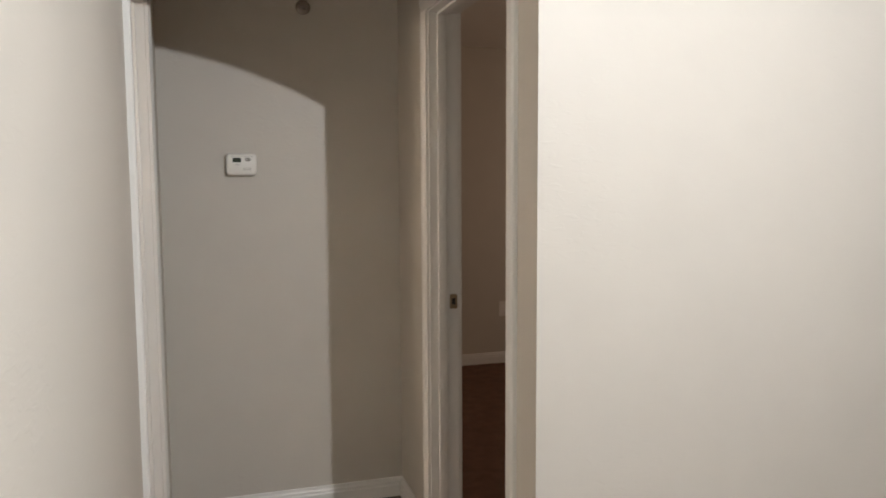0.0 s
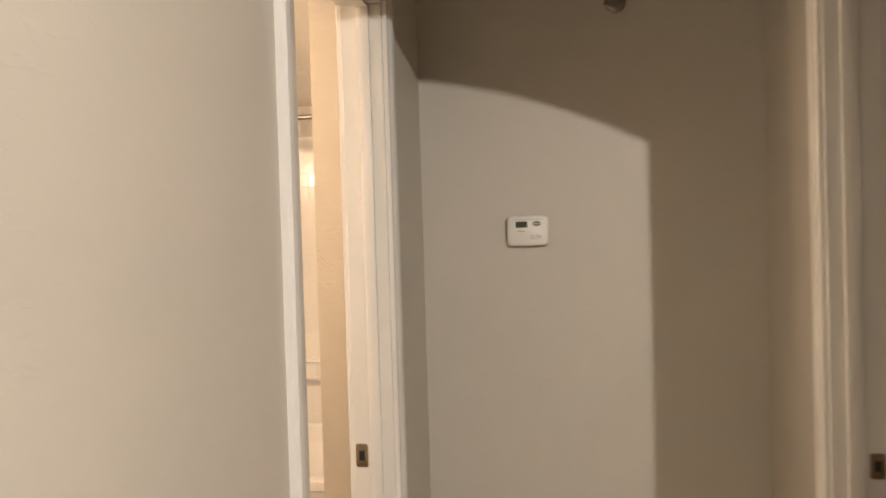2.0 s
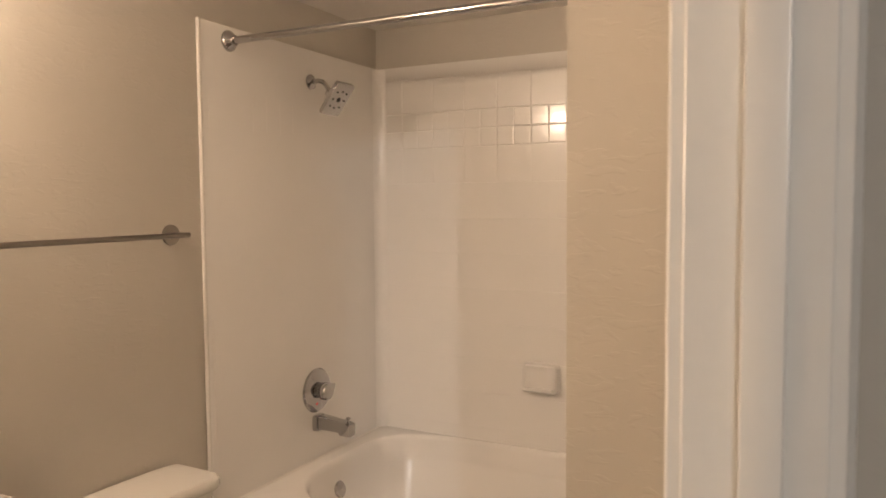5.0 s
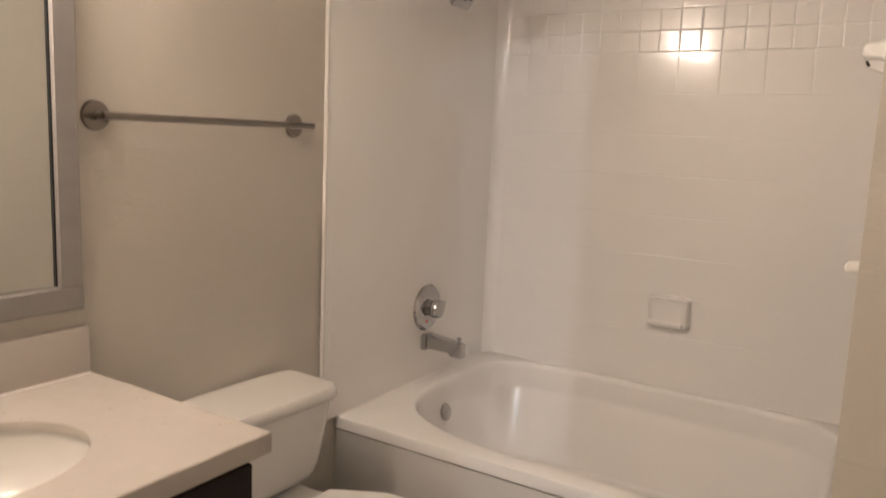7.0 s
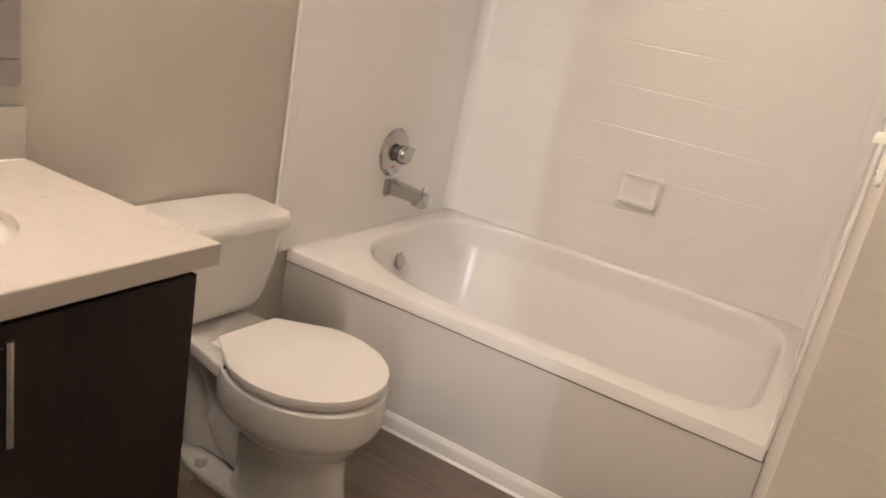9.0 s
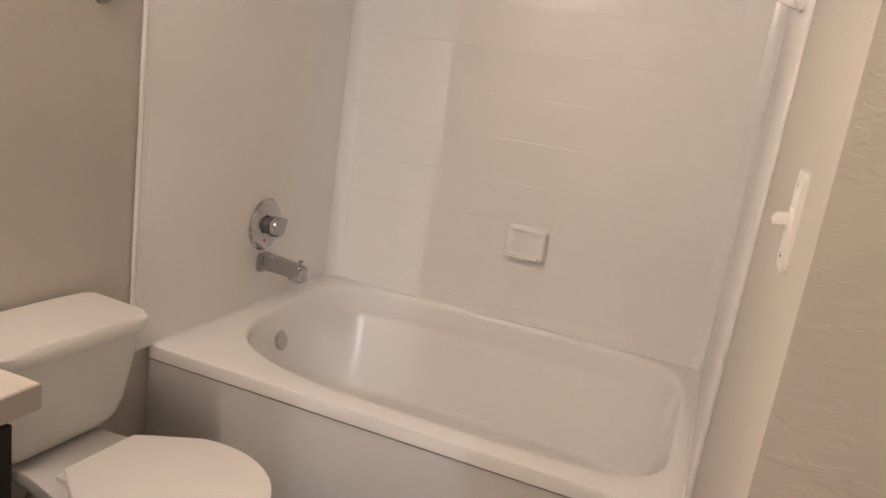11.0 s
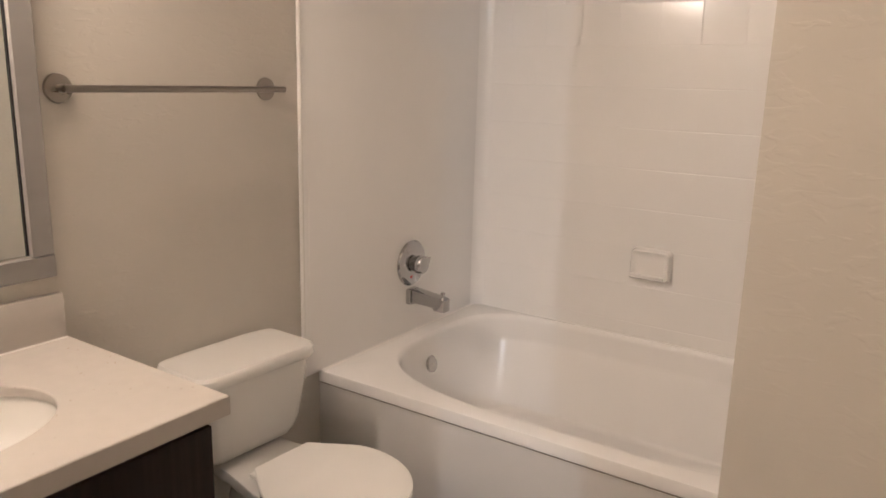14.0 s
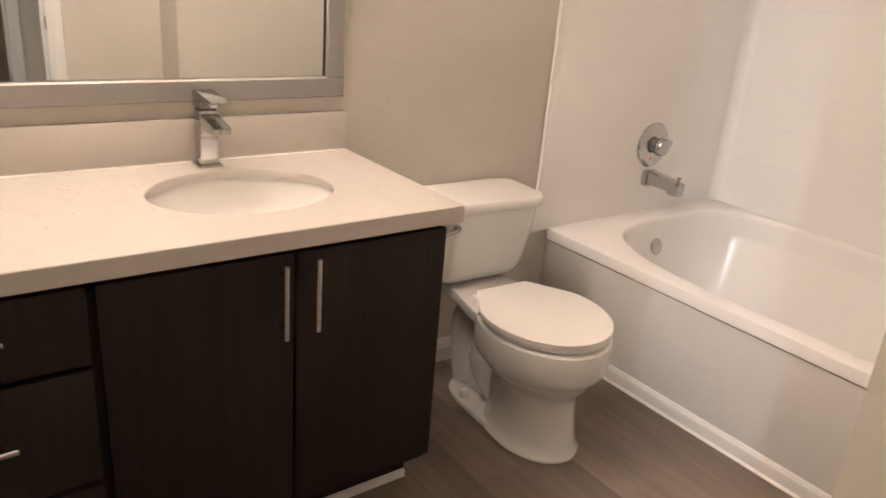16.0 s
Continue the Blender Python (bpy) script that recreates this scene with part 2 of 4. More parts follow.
def spline(points, steps=6):
    """Smooth points through the given ones."""
    p = [Vector(q) for q in points]
    p = [p[0] * 2 - p[1]] + p + [p[-1] * 2 - p[-2]]
    out = []
    for i in range(1, len(p) - 2):
        for k in range(steps):
            t = k / steps
            a, b, c, d = p[i - 1], p[i], p[i + 1], p[i + 2]
            out.append(0.5 * (2 * b + (c - a) * t + (2 * a - 5 * b + 4 * c - d) * t * t + (3 * b - a - 3 * c + d) * t ** 3))
    return out + [p[-2]]


def oval(cx, cy, a, b, z, n=72, power=2.0):
    ring = []
    for i in range(n):
        k = 2 * math.pi * i / n
        c, s = math.cos(k), math.sin(k)
        r = (abs(c) ** power + abs(s) ** power) ** (-1 / power)
        ring.append((cx + a * r * c, cy + b * r * s, z))
    return ring


def rounded(w, h, r, n=6):
    """Outline of a rounded rectangle about the middle."""
    out = []
    for cx, cy, a0 in ((w / 2 - r, h / 2 - r, 0), (-w / 2 + r, h / 2 - r, 90), (-w / 2 + r, -h / 2 + r, 180), (w / 2 - r, -h / 2 + r, 270)):
        for i in range(n + 1):
            k = radians(a0 + 90 * i / n)
            out.append((cx + r * math.cos(k), cy + r * math.sin(k)))
    return out


# ---- large structure ----
def wall(name, label, *spans, mat=PAINT):
    return tagged(mesh_object(name, boxes(*spans), mat), label, "wall", kind="structure")


H = 2.6
wall("wall_west", "greige textured bathroom wall behind vanity and toilet", (-0.14, WEST, SOUTH - 0.14, NORTH + 0.14, 0, H))
wall("wall_north", "greige textured wall above the tub surround", (WEST, EAST, NORTH, NORTH + 0.14, 0, H))
wall("wall_tub_end", "greige textured wall at the foot of the tub", (EAST, EAST + 0.13, WING + 0.12, NORTH + 0.14, 0, H))
wall("wall_hall_end", "greige hall end wall that carries the thermostat", (EAST, HALL_E, WING, WING + 0.12, 0, H))
JN, JF = -1.967, -1.332     # bathroom door opening
DH = 2.07
wall("wall_door", "greige wall with the open bathroom doorway",
     (DOOR_IN, DOOR_OUT, JF + 0.02, WING, 0, H), (DOOR_IN, DOOR_OUT, JN - 0.02, JF + 0.02, DH + 0.02, H), (DOOR_IN, DOOR_OUT, -8.0, JN - 0.02, 0, H), mat=PAINT_HALL)
wall("wall_south", "greige bathroom wall beside the vanity", (WEST, DOOR_IN, SOUTH - 0.14, SOUTH, 0, H))
BN, BF = -2.145, -1.345     # bedroom door opening
wall("wall_hall_east", "greige hall wall with the bedroom doorway",
     (HALL_E, HALL_E + 0.12, BF + 0.02, WING + 0.12, 0, H), (HALL_E, HALL_E + 0.12, BN - 0.02, BF + 0.02, DH + 0.02, H), (HALL_E, HALL_E + 0.12, ARCH + 0.12, BN - 0.02, 0, H), mat=PAINT_HALL)
wall("wall_living_north", "pale lit living room wall beside the hall arch", (HALL_E, 7.0, ARCH, ARCH + 0.12, 0, H), mat=PAINT_HALL)
wall("wall_living_east", "plain living room wall", (7.0, 7.14, -8.14, ARCH + 0.12, 0, H))
wall("wall_living_south", "plain living room wall", (DOOR_IN, 7.0, -8.14, -8.0, 0, H))
wall("wall_bedroom_north", "dim bedroom wall", (HALL_E, 6.14, 1.32, 1.46, 0, H))
wall("wall_bedroom_west", "dim bedroom wall", (HALL_E, HALL_E + 0.12, WING + 0.12, 1.32, 0, H))
wall("wall_bedroom_east", "dim bedroom wall with a window",
     (6.0, 6.14, ARCH + 0.12, -1.0, 0, H), (6.0, 6.14, 0.2, 1.32, 0, H), (6.0, 6.14, -1.0, 0.2, 0, 0.9), (6.0, 6.14, -1.0, 0.2, 2.1, H))

# arched header between living room and hall
mid, half, spring, rise = (DOOR_OUT + HALL_E) / 2, (HALL_E - DOOR_OUT) / 2, 1.997, 0.124
radius = (half * half + rise * rise) / (2 * rise)
curve = []
for i in range(33):
    x = -half + 2 * half * i / 32
    curve.append((x, spring + rise - radius + math.sqrt(radius * radius - x * x)))
ob = mesh_object("arch_header", prism([(-half, H)] + curve + [(half, H)], (mid, ARCH, 0), (mid, ARCH + 0.12, 0), (1, 0, 0), (0, 0, 1)), PAINT_HALL)
tagged(ob, "greige arched header over the hall opening", "arch", kind="structure")


def slab(name, label, mat, *spans):
    return tagged(mesh_object(name, boxes(*spans), mat), label, name.split("_")[0], kind="structure")


slab("ceiling_bathroom", "off-white textured bathroom ceiling", CEIL_PAINT, (WEST, DOOR_IN, SOUTH, NORTH, CEIL_B, CEIL_B + 0.1))
slab("ceiling_hall", "off-white hall ceiling", CEIL_PAINT, (DOOR_OUT, HALL_E, ARCH + 0.12, WING, CEIL, CEIL + 0.1))
slab("ceiling_living", "off-white living room ceiling", CEIL_PAINT, (DOOR_OUT, 7.0, -8.0, ARCH, CEIL, CEIL + 0.1))
slab("ceiling_bedroom", "off-white bedroom ceiling", CEIL_PAINT, (HALL_E + 0.12, 6.0, ARCH + 0.12, 1.32, CEIL, CEIL + 0.1))
slab("floor_bedroom", "reddish brown bedroom carpet", CARPET, (HALL_E + 0.06, 6.14, ARCH + 0.12, 1.46, -0.1, 0.0))
floor_bath = slab("floor_bathroom", "brown wood-look vinyl plank floor", SUBFLOOR, (-0.14, DOOR_OUT, SOUTH - 0.14, NORTH, -0.1, -0.004))
floor_hall = slab("floor_hall", "brown wood-look vinyl plank floor", SUBFLOOR, (DOOR_OUT, HALL_E + 0.06, ARCH, WING + 0.12, -0.1, -0.004))
slab("floor_living", "brown living room floor", PLANK, (DOOR_IN, 7.14, -8.14, ARCH, -0.1, 0.0))

# bathroom ceiling seam
seam = mesh_object("trim_ceiling_seam", tube([(0.19, 0.185, CEIL_B), (0.6, 0.19, CEIL_B), (1.5, 0.195, CEIL_B)], 0.0022, 8), CEIL_PAINT)
tagged(seam, "raised pale joint line across the bathroom ceiling", "trim", kind="structure")

BASE = [(0, 0), (0.014, 0), (0.014, 0.052), (0.011, 0.058), (0.011, 0.068), (0.007, 0.074), (0.005, 0.085), (0, 0.087)]


def baseboard(p0, p1, out):
    ob = mesh_object("baseboard", prism(BASE, p0, p1, out, (0, 0, 1)), TRIM)
    return tagged(ob, "white stepped painted baseboard", "baseboard", kind="structure")


baseboard((DOOR_OUT, WING, 0), (HALL_E, WING, 0), (0, -1, 0))
baseboard((HALL_E, WING - 0.014, 0), (HALL_E, BF + 0.07, 0), (-1, 0, 0))
baseboard((DOOR_OUT, WING - 0.014, 0), (DOOR_OUT, JF + 0.07, 0), (1, 0, 0))
baseboard((DOOR_OUT, JN - 0.07, 0), (DOOR_OUT, -8.0, 0), (1, 0, 0))
baseboard((HALL_E, ARCH, 0), (7.0, ARCH, 0), (0, -1, 0))
baseboard((HALL_E + 0.12, 1.32, 0), (6.0, 1.32, 0), (0, -1, 0))
baseboard((WEST, -0.9, 0), (WEST, 0.0, 0), (1, 0, 0))
baseboard((EAST, WING, 0), (EAST, 0.0, 0), (-1, 0, 0))
baseboard((EAST - 0.0075, WING, 0), (DOOR_IN, WING, 0), (0, -1, 0))

CASING = [(0, 0), (0, 0.010), (0.005, 0.013), (0.016, 0.012), (0.021, 0.016), (0.040, 0.018), (0.052, 0.017), (0.057, 0.012), (0.057, 0)]


def doorway(name, label, xa, xb, ya, yb, top, strike_y, strike_x, stop_x):
    """Jambs, stops and casings of an opening in a wall between xa and xb."""
    d = thing(name, label, "doorway", ((xa + xb) / 2, (ya + yb) / 2, 0), kind="structure")
    o = d.location.copy()

    def add(nm, bm, mat=TRIM, text=""):
        return part(nm, local(bm, o), mat, d, text)
    add("jamb", boxes((xa, xb, ya - 0.018, ya, 0, top), bevel=0.0015, seg=1))
    add("jamb", boxes((xa, xb, yb, yb + 0.018, 0, top), bevel=0.0015, seg=1))
    add("head_jamb", boxes((xa, xb, ya - 0.018, yb + 0.018, top, top + 0.018), bevel=0.0015, seg=1))
    s0, s1 = stop_x
    add("stop", boxes((s0, s1, ya, ya + 0.011, 0, top), bevel=0.003))
    add("stop", boxes((s0, s1, yb - 0.011, yb, 0, top), bevel=0.003))
    add("head_stop", boxes((s0, s1, ya + 0.011, yb - 0.011, top - 0.011, top), bevel=0.003))
    for x, out in ((xa, -1), (xb, 1)):
        add("casing", prism(CASING, (x, ya - 0.005, 0), (x, ya - 0.005, top + 0.005), (0, -1, 0), (out, 0, 0)))
        add("casing", prism(CASING, (x, yb + 0.005, 0), (x, yb + 0.005, top + 0.005), (0, 1, 0), (out, 0, 0)))
        add("head_casing", prism(CASING, (x, ya - 0.062, top + 0.005), (x, yb + 0.062, top + 0.005), (0, 0, 1), (out, 0, 0)))
    plate = prism(rounded(0.030, 0.057, 0.005), (strike_x, strike_y, 0.962), (strike_x, strike_y - 0.0025, 0.962), (1, 0, 0), (0, 0, 1), bevel=0.0008)
    pl = add("strike_plate", plate, BRASS, "worn metal strike plate")
    part("latch_hole", local(boxes((strike_x - 0.007, strike_x + 0.007, strike_y - 0.0032, strike_y - 0.002, 0.950, 0.974)), o), RUBBER, pl, smooth=False)
    return d


doorway("door_1", "white painted open bathroom doorway with moulded casing", DOOR_IN, DOOR_OUT, JN, JF, DH - 0.01, JF, 1.756, (1.778, 1.808))
doorway("door_2", "white painted open bedroom doorway with moulded casing", HALL_E, HALL_E + 0.12, BN, BF, DH - 0.01, BF, 2.924, (2.862, 2.897))
wd = thing("window_1", "white bedroom window frame", "window", (6.07, -0.4, 0.9), kind="structure")
part("window_frame", local(boxes((6.03, 6.10, -1.0, -0.94, 0.9, 2.1), (6.03, 6.10, 0.14, 0.2, 0.9, 2.1), (6.03, 6.10, -0.94, 0.14, 0.9, 0.96), (6.03, 6.10, -0.94, 0.14, 2.04, 2.1), (6.03, 6.10, -0.94, 0.14, 1.48, 1.52)), wd.location), TRIM, wd, smooth=False)


# ---- bathtub and surround ----
def bathtub():
    t = thing("bathtub", "white acrylic alcove bathtub with a wide front apron", "bathtub", (0.76, 0.5, 0))
    o = t.location.copy()
    x0, x1, y0, y1 = 0.004, EAST - 0.004, 0.0, NORTH - 0.004
    cx, cy, a, b, n = 0.768, 0.536, 0.690, 0.469, 144

    def rect(grow, z):
        ring = []
        for i in range(n):
            k = 2 * math.pi * i / n
            c, s = math.cos(k), math.sin(k)
            lx = ((x1 + grow - cx) if c > 0 else (x0 - grow - cx)) / c if abs(c) > 1e-6 else 1e9
            ly = ((y1 + grow - cy) if s > 0 else (y0 - grow - cy)) / s if abs(s) > 1e-6 else 1e9
            d = min(lx, ly)
            ring.append((cx + d * c, cy + d * s, z))
        # draw the four nearest points into the corners
        for px, py in ((x0 - grow, y0 - grow), (x1 + grow, y0 - grow), (x0 - grow, y1 + grow), (x1 + grow, y1 + grow)):
            i = min(range(n), key=lambda j: (ring[j][0] - px) ** 2 + (ring[j][1] - py) ** 2)
            ring[i] = (px, py, z)
        return ring

    def basin(f, g, z, dy=0.0):
        """Round at the drain end, squarer at the foot; dy leans the back slope forward."""
        ring = []
        for i in range(n):
            k = 2 * math.pi * i / n
            c, q = math.cos(k), math.sin(k)
            if q > 0:
                p = 4.5 if c < 0 else 4.5 + 1.0 * c
            else:
                p = 2.8 if c < 0 else 2.8 + 3.5 * c ** 0.5
            r = (abs(c) ** p + abs(q) ** p) ** (-1 / p)
            ring.append((cx + a * f * r * c, cy + dy + b * g * r * q, z))
        return ring
    rings = [rect(-0.003, RIM - 0.043), rect(0, RIM - 0.040), rect(0, RIM - 0.009), rect(-0.003, RIM - 0.002), rect(-0.010, RIM),
             *[basin(1.0 - 0.025 * math.sin(radians(k)), 1.0 - 0.03 * math.sin(radians(k)), RIM - 0.03 * (1 - math.cos(radians(k)))) for k in range(0, 90, 9)],
             basin(0.964, 0.964, RIM - 0.092), basin(0.962, 0.962, RIM - 0.104),
             *[basin(0.962 - 0.062 * u, 0.962 - 0.152 * u, RIM - 0.104 - 0.261 * u, -0.0215 * u) for u in (0.035, 0.08, 0.35, 0.65, 0.92, 0.965, 1.0)],
             *[basin(0.900 - 0.045 * (1 - math.cos(radians(k))), 0.810 - 0.065 * (1 - math.cos(radians(k))), RIM - 0.365 - 0.018 * math.sin(radians(k)), -0.0215) for k in (15, 30, 45, 60, 75, 90)],
             basin(0.83, 0.715, RIM - 0.3834, -0.0215), basin(0.4, 0.3, RIM - 0.384, -0.0215), basin(0.1, 0.06, RIM - 0.385, -0.0215)]
    part("shell", local(loft(rings, cap0=False), o), TUB, t)
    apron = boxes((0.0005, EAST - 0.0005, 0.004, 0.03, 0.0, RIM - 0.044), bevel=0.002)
    part("apron", local(apron, o), APRON_SHADED, t, "smooth white glossy front panel with shade in its colour")
    trim = prism([(0, 0), (0.013, 0), (0.013, 0.040), (0.011, 0.046), (0.006, 0.050), (0.004, 0.055), (0, 0.056)], (x0, 0.004, 0), (x1, 0.004, 0), (0, -1, 0), (0, 0, 1))
    bt = part("base_trim", local(trim, o), TRIM, t, "white moulded strip along the floor")
    part("caulk_bead", local(prism([(0.0135, 0), (0.021, 0), (0.019, 0.004), (0.0135, 0.008)], (x0, 0.004, 0.0), (x1, 0.004, 0.0), (0, -1, 0), (0, 0, 1)), o), CAULK, bt)
    over = lathe([(0.0, 0.0), (0.030, 0.0), (0.034, 0.004), (0.034, 0.009), (0.029, 0.014), (0.010, 0.016), (0.0, 0.016)], (0.1050, 0.53, 0.314), (1, 0, 0.30))
    ov = part("overflow_plate", local(over, o), CHROME, t, "round chrome overflow plate")
    part("screw", local(lathe([(0.0, 0), (0.004, 0), (0.003, 0.002), (0, 0.002)], (0.1203, 0.53, 0.3186), (1, 0, 0.30), 10), o), STEEL, ov)
    drain = lathe([(0.0, 0.0), (0.034, 0.0), (0.036, 0.003), (0.03, 0.006), (0.0, 0.007)], (0.27, 0.487, RIM - 0.383), (0, 0, 1))
    part("drain", local(drain, o), CHROME, t, "chrome drain")
    part("seam_caulk", local(tube([(x0, 0.0025, RIM - 0.0435), (x1, 0.0025, RIM - 0.0435)], 0.0013, 8), o), SEAM, t, "thin brown seam under the rim")
    part("caulk_bead", local(tube([(0.018, 0.0, RIM + 0.001), (0.018, y1 - 0.02, RIM + 0.001)], 0.0035, 10), o), CAULK, t, "white caulk bead")
    part("caulk_bead", local(tube([(x1 - 0.005, 0.0, RIM + 0.001), (x1 - 0.005, y1 - 0.02, RIM + 0.001)], 0.0035, 10), o), CAULK, t, "white caulk bead")
    return t


bathtub()


def tub_surround():
    s = thing("tub_surround", "white glossy moulded tub surround with tile pattern", "tub surround", (0.76, NORTH, RIM))
    o = s.location.copy()
    top, face = 2.08, NORTH - 0.022
    part("side_panel", local(boxes((0.0, 0.016, -0.078, NORTH, RIM + 0.001, top), bevel=0.003), o), ACRYLIC, s, "plain glossy white panel on the faucet wall")
    part("edge_strip", local(tube([(0.012, -0.081, RIM), (0.012, -0.081, top)], 0.007, 12), o), CAULK, s, "white rounded strip on the panel edge")
    part("back_panel", local(boxes((0.016, EAST - 0.0075, face + 0.003, NORTH, 0.337, top), bevel=0.002), o), ACRYLIC, s, "white glossy back panel with a raised tile relief")
    part("end_panel", local(boxes((EAST - 0.008, EAST, -0.02, NORTH, RIM + 0.001, top), bevel=0.002), o), ACRYLIC, s, "plain glossy white panel")
    for x, sx in ((0.016, 1), (EAST - 0.008, -1)):
        r = 0.045
        arc = [(0, 0)] + [(r - r * math.cos(radians(9 * i)), r - r * math.sin(radians(9 * i))) for i in range(11)]
        part("corner_cove", local(prism(arc, (x, face + 0.003, 0.338), (x, face + 0.003, top - 0.004), (sx, 0, 0), (0, -1, 0)), o), ACRYLIC, s)
    # joints every 152 mm; two rows of half tiles make the band
    pitch = 0.1525
    first = 0.757 - 4 * pitch
    cols = [first + pitch * i for i in range(9)]
    cols = [c for c in cols if 0.07 < c < EAST - 0.06]
    shapes = {}

    def tile(x0, x1, z0, z1):
        """A raised tile whose rounded edge rolls into the joint."""
        key = (round(x1 - x0, 4), round(z1 - z0, 4), z0 > 1.7)
        r = 0.012 if x1 - x0 < 0.2 and z0 > 1.7 else 0.008
        if key not in shapes:
            w, h = key[0] / 2 - 0.0002, key[1] / 2 - 0.0002
            bm = bmesh.new()
            rings = []
            steps = [26, 23, 20, 17, 14, 11, 8, 5, 2.5, 0]
            for inset, y in [(r * (math.sin(radians(26)) - math.sin(radians(k))), r * (1 - math.cos(radians(k)))) for k in steps] + [(r * math.sin(radians(26)) + 0.0004, 0.0)]:
                rings.append([bm.verts.new((u * (w - inset), y, v * (h - inset))) for u, v in ((-1, -1), (1, -1), (1, 1), (-1, 1))])
            for p, q in zip(rings, rings[1:]):
                for i in range(4):
                    bm.faces.new((p[i], p[(i + 1) % 4], q[(i + 1) % 4], q[i]))
                    bm.edges.get((p[i], q[i])).smooth = False
            bm.faces.new(rings[-1])
            bmesh.ops.recalc_face_normals(bm, faces=bm.faces)
            if bm.faces[len(bm.faces) - 1].normal.y > 0:
                bmesh.ops.reverse_faces(bm, faces=bm.faces)
            for f in bm.faces:
                f.smooth = True
            me = bpy.data.meshes.new("tile")
            bm.to_mesh(me)
            bm.free()
            me.materials.append(TILE)
            shapes[key] = me
        ob = new("tile", shapes[key])
        ob.parent = s
        ob.location = Vector(((x0 + x1) / 2, face + 0.0029 - r * (1 - math.cos(radians(26))), (z0 + z1) / 2)) - o
        if x1 - x0 < 0.2:
            ob.rotation_euler = (random.uniform(-0.009, 0.009), 0, random.uniform(-0.009, 0.009))
    edges = [0.062] + [c for c in cols if c < EAST - 0.09] + [EAST - 0.052]
    for x0, x1 in zip(edges, edges[1:]):
        tile(x0, x1, 1.87, 2.02)
        mids = [x0, (x0 + x1) / 2, x1] if x1 - x0 > 0.14 else [x0, x1]
        for a, b in zip(mids, mids[1:]):
            tile(a, b, 1.714, 1.792)
            tile(a, b, 1.792, 1.87)
        tile(x0, x1, 1.714 - pitch, 1.714)
    for i in range(1, 9):
        z1 = 1.714 - pitch * i
        tile(0.062, EAST - 0.052, z1 - pitch, z1)
    # faint upright ridges on the side panel
    for yy in (-0.045, 0.17, 0.245, 0.32, 0.395):
        part("panel_ridge", local(tube([(0.0155, yy, 1.735), (0.0155, yy, 1.86)], 0.0012, 6), o), ACRYLIC, s)
    part("panel_joint", local(tube([(0.0162, -0.052, 0.68), (0.0162, -0.052, 1.10)], 0.0009, 6), o), CAULK, s)
    # soap dish moulded on the back panel
    sx, sz, w, h = 0.806, 0.742, 0.150, 0.118
    y = face + 0.001

    def dish_ring(f, g, d, dz=0.0):
        return [(sx + u * f, y - d, sz + v * g + dz) for u, v in rounded(w, h, 0.018, 8)]
    bm = loft([dish_ring(1.06, 1.06, 0.0), dish_ring(1.03, 1.03, 0.004), dish_ring(1.0, 1.0, 0.012), dish_ring(0.99, 0.99, 0.030), dish_ring(0.965, 0.96, 0.037), dish_ring(0.92, 0.91, 0.040),
               dish_ring(0.86, 0.85, 0.039), dish_ring(0.80, 0.78, 0.036), dish_ring(0.74, 0.70, 0.033), dish_ring(0.5, 0.45, 0.032)])
    dish = part("soap_dish", local(bm, o), ACRYLIC, s, "white moulded soap dish with a raised lip")
    lip = [(0.0, -0.012), (0.022, -0.012), (0.030, -0.008), (0.032, 0.000), (0.030, 0.006), (0.024, 0.007), (0.020, 0.001), (0.0, -0.001)]
    part("dish_bar", local(prism(lip, (sx - w * 0.45, y - 0.028, sz - 0.040), (sx + w * 0.40, y - 0.028, sz - 0.040), (0, -1, 0), (0, 0, 1), bevel=0.002), o), ACRYLIC, dish)
    return s


tub_surround()


def wall_bracket():
    p = (EAST - 0.008, 0.20, 1.60)
    s = thing("shower_bracket", "white moulded bracket with a hooked arm on the tub end panel", "bracket", p)
    rings = []
    for d, w, z0, z1 in ((0.0, 0.044, -0.058, 0.066), (0.006, 0.045, -0.060, 0.068), (0.013, 0.043, -0.055, 0.063), (0.021, 0.036, -0.040, 0.050), (0.030, 0.030, -0.028, 0.036), (0.040, 0.027, -0.021, 0.027), (0.052, 0.026, -0.018, 0.023), (0.072, 0.025, -0.017, 0.021), (0.080, 0.023, -0.014, 0.018), (0.083, 0.018, -0.009, 0.013)):
        rings.append([(-d, u * w * 2, (z0 + z1) / 2 + v * (z1 - z0)) for u, v in rounded(1, 1, 0.22)])
    part("arm", loft(rings), ACRYLIC, s)
    web = prism([(-0.010, -0.056), (-0.010, -0.020), (-0.076, -0.012), (-0.080, -0.026), (-0.070, -0.036), (-0.030, -0.052)], (0, -0.010, 0), (0, 0.010, 0), (1, 0, 0), (0, 0, 1), bevel=0.003)
    hook = part("hook_web", web, ACRYLIC, s)
    part("hook_slot", prism([(-0.077, -0.021), (-0.071, -0.019), (-0.064, -0.032), (-0.070, -0.034)], (0, -0.0112, 0), (0, 0.0112, 0), (1, 0, 0), (0, 0, 1)), GAP, hook, "dark slot at the tip of the hook", smooth=False)
    return s


wall_bracket()


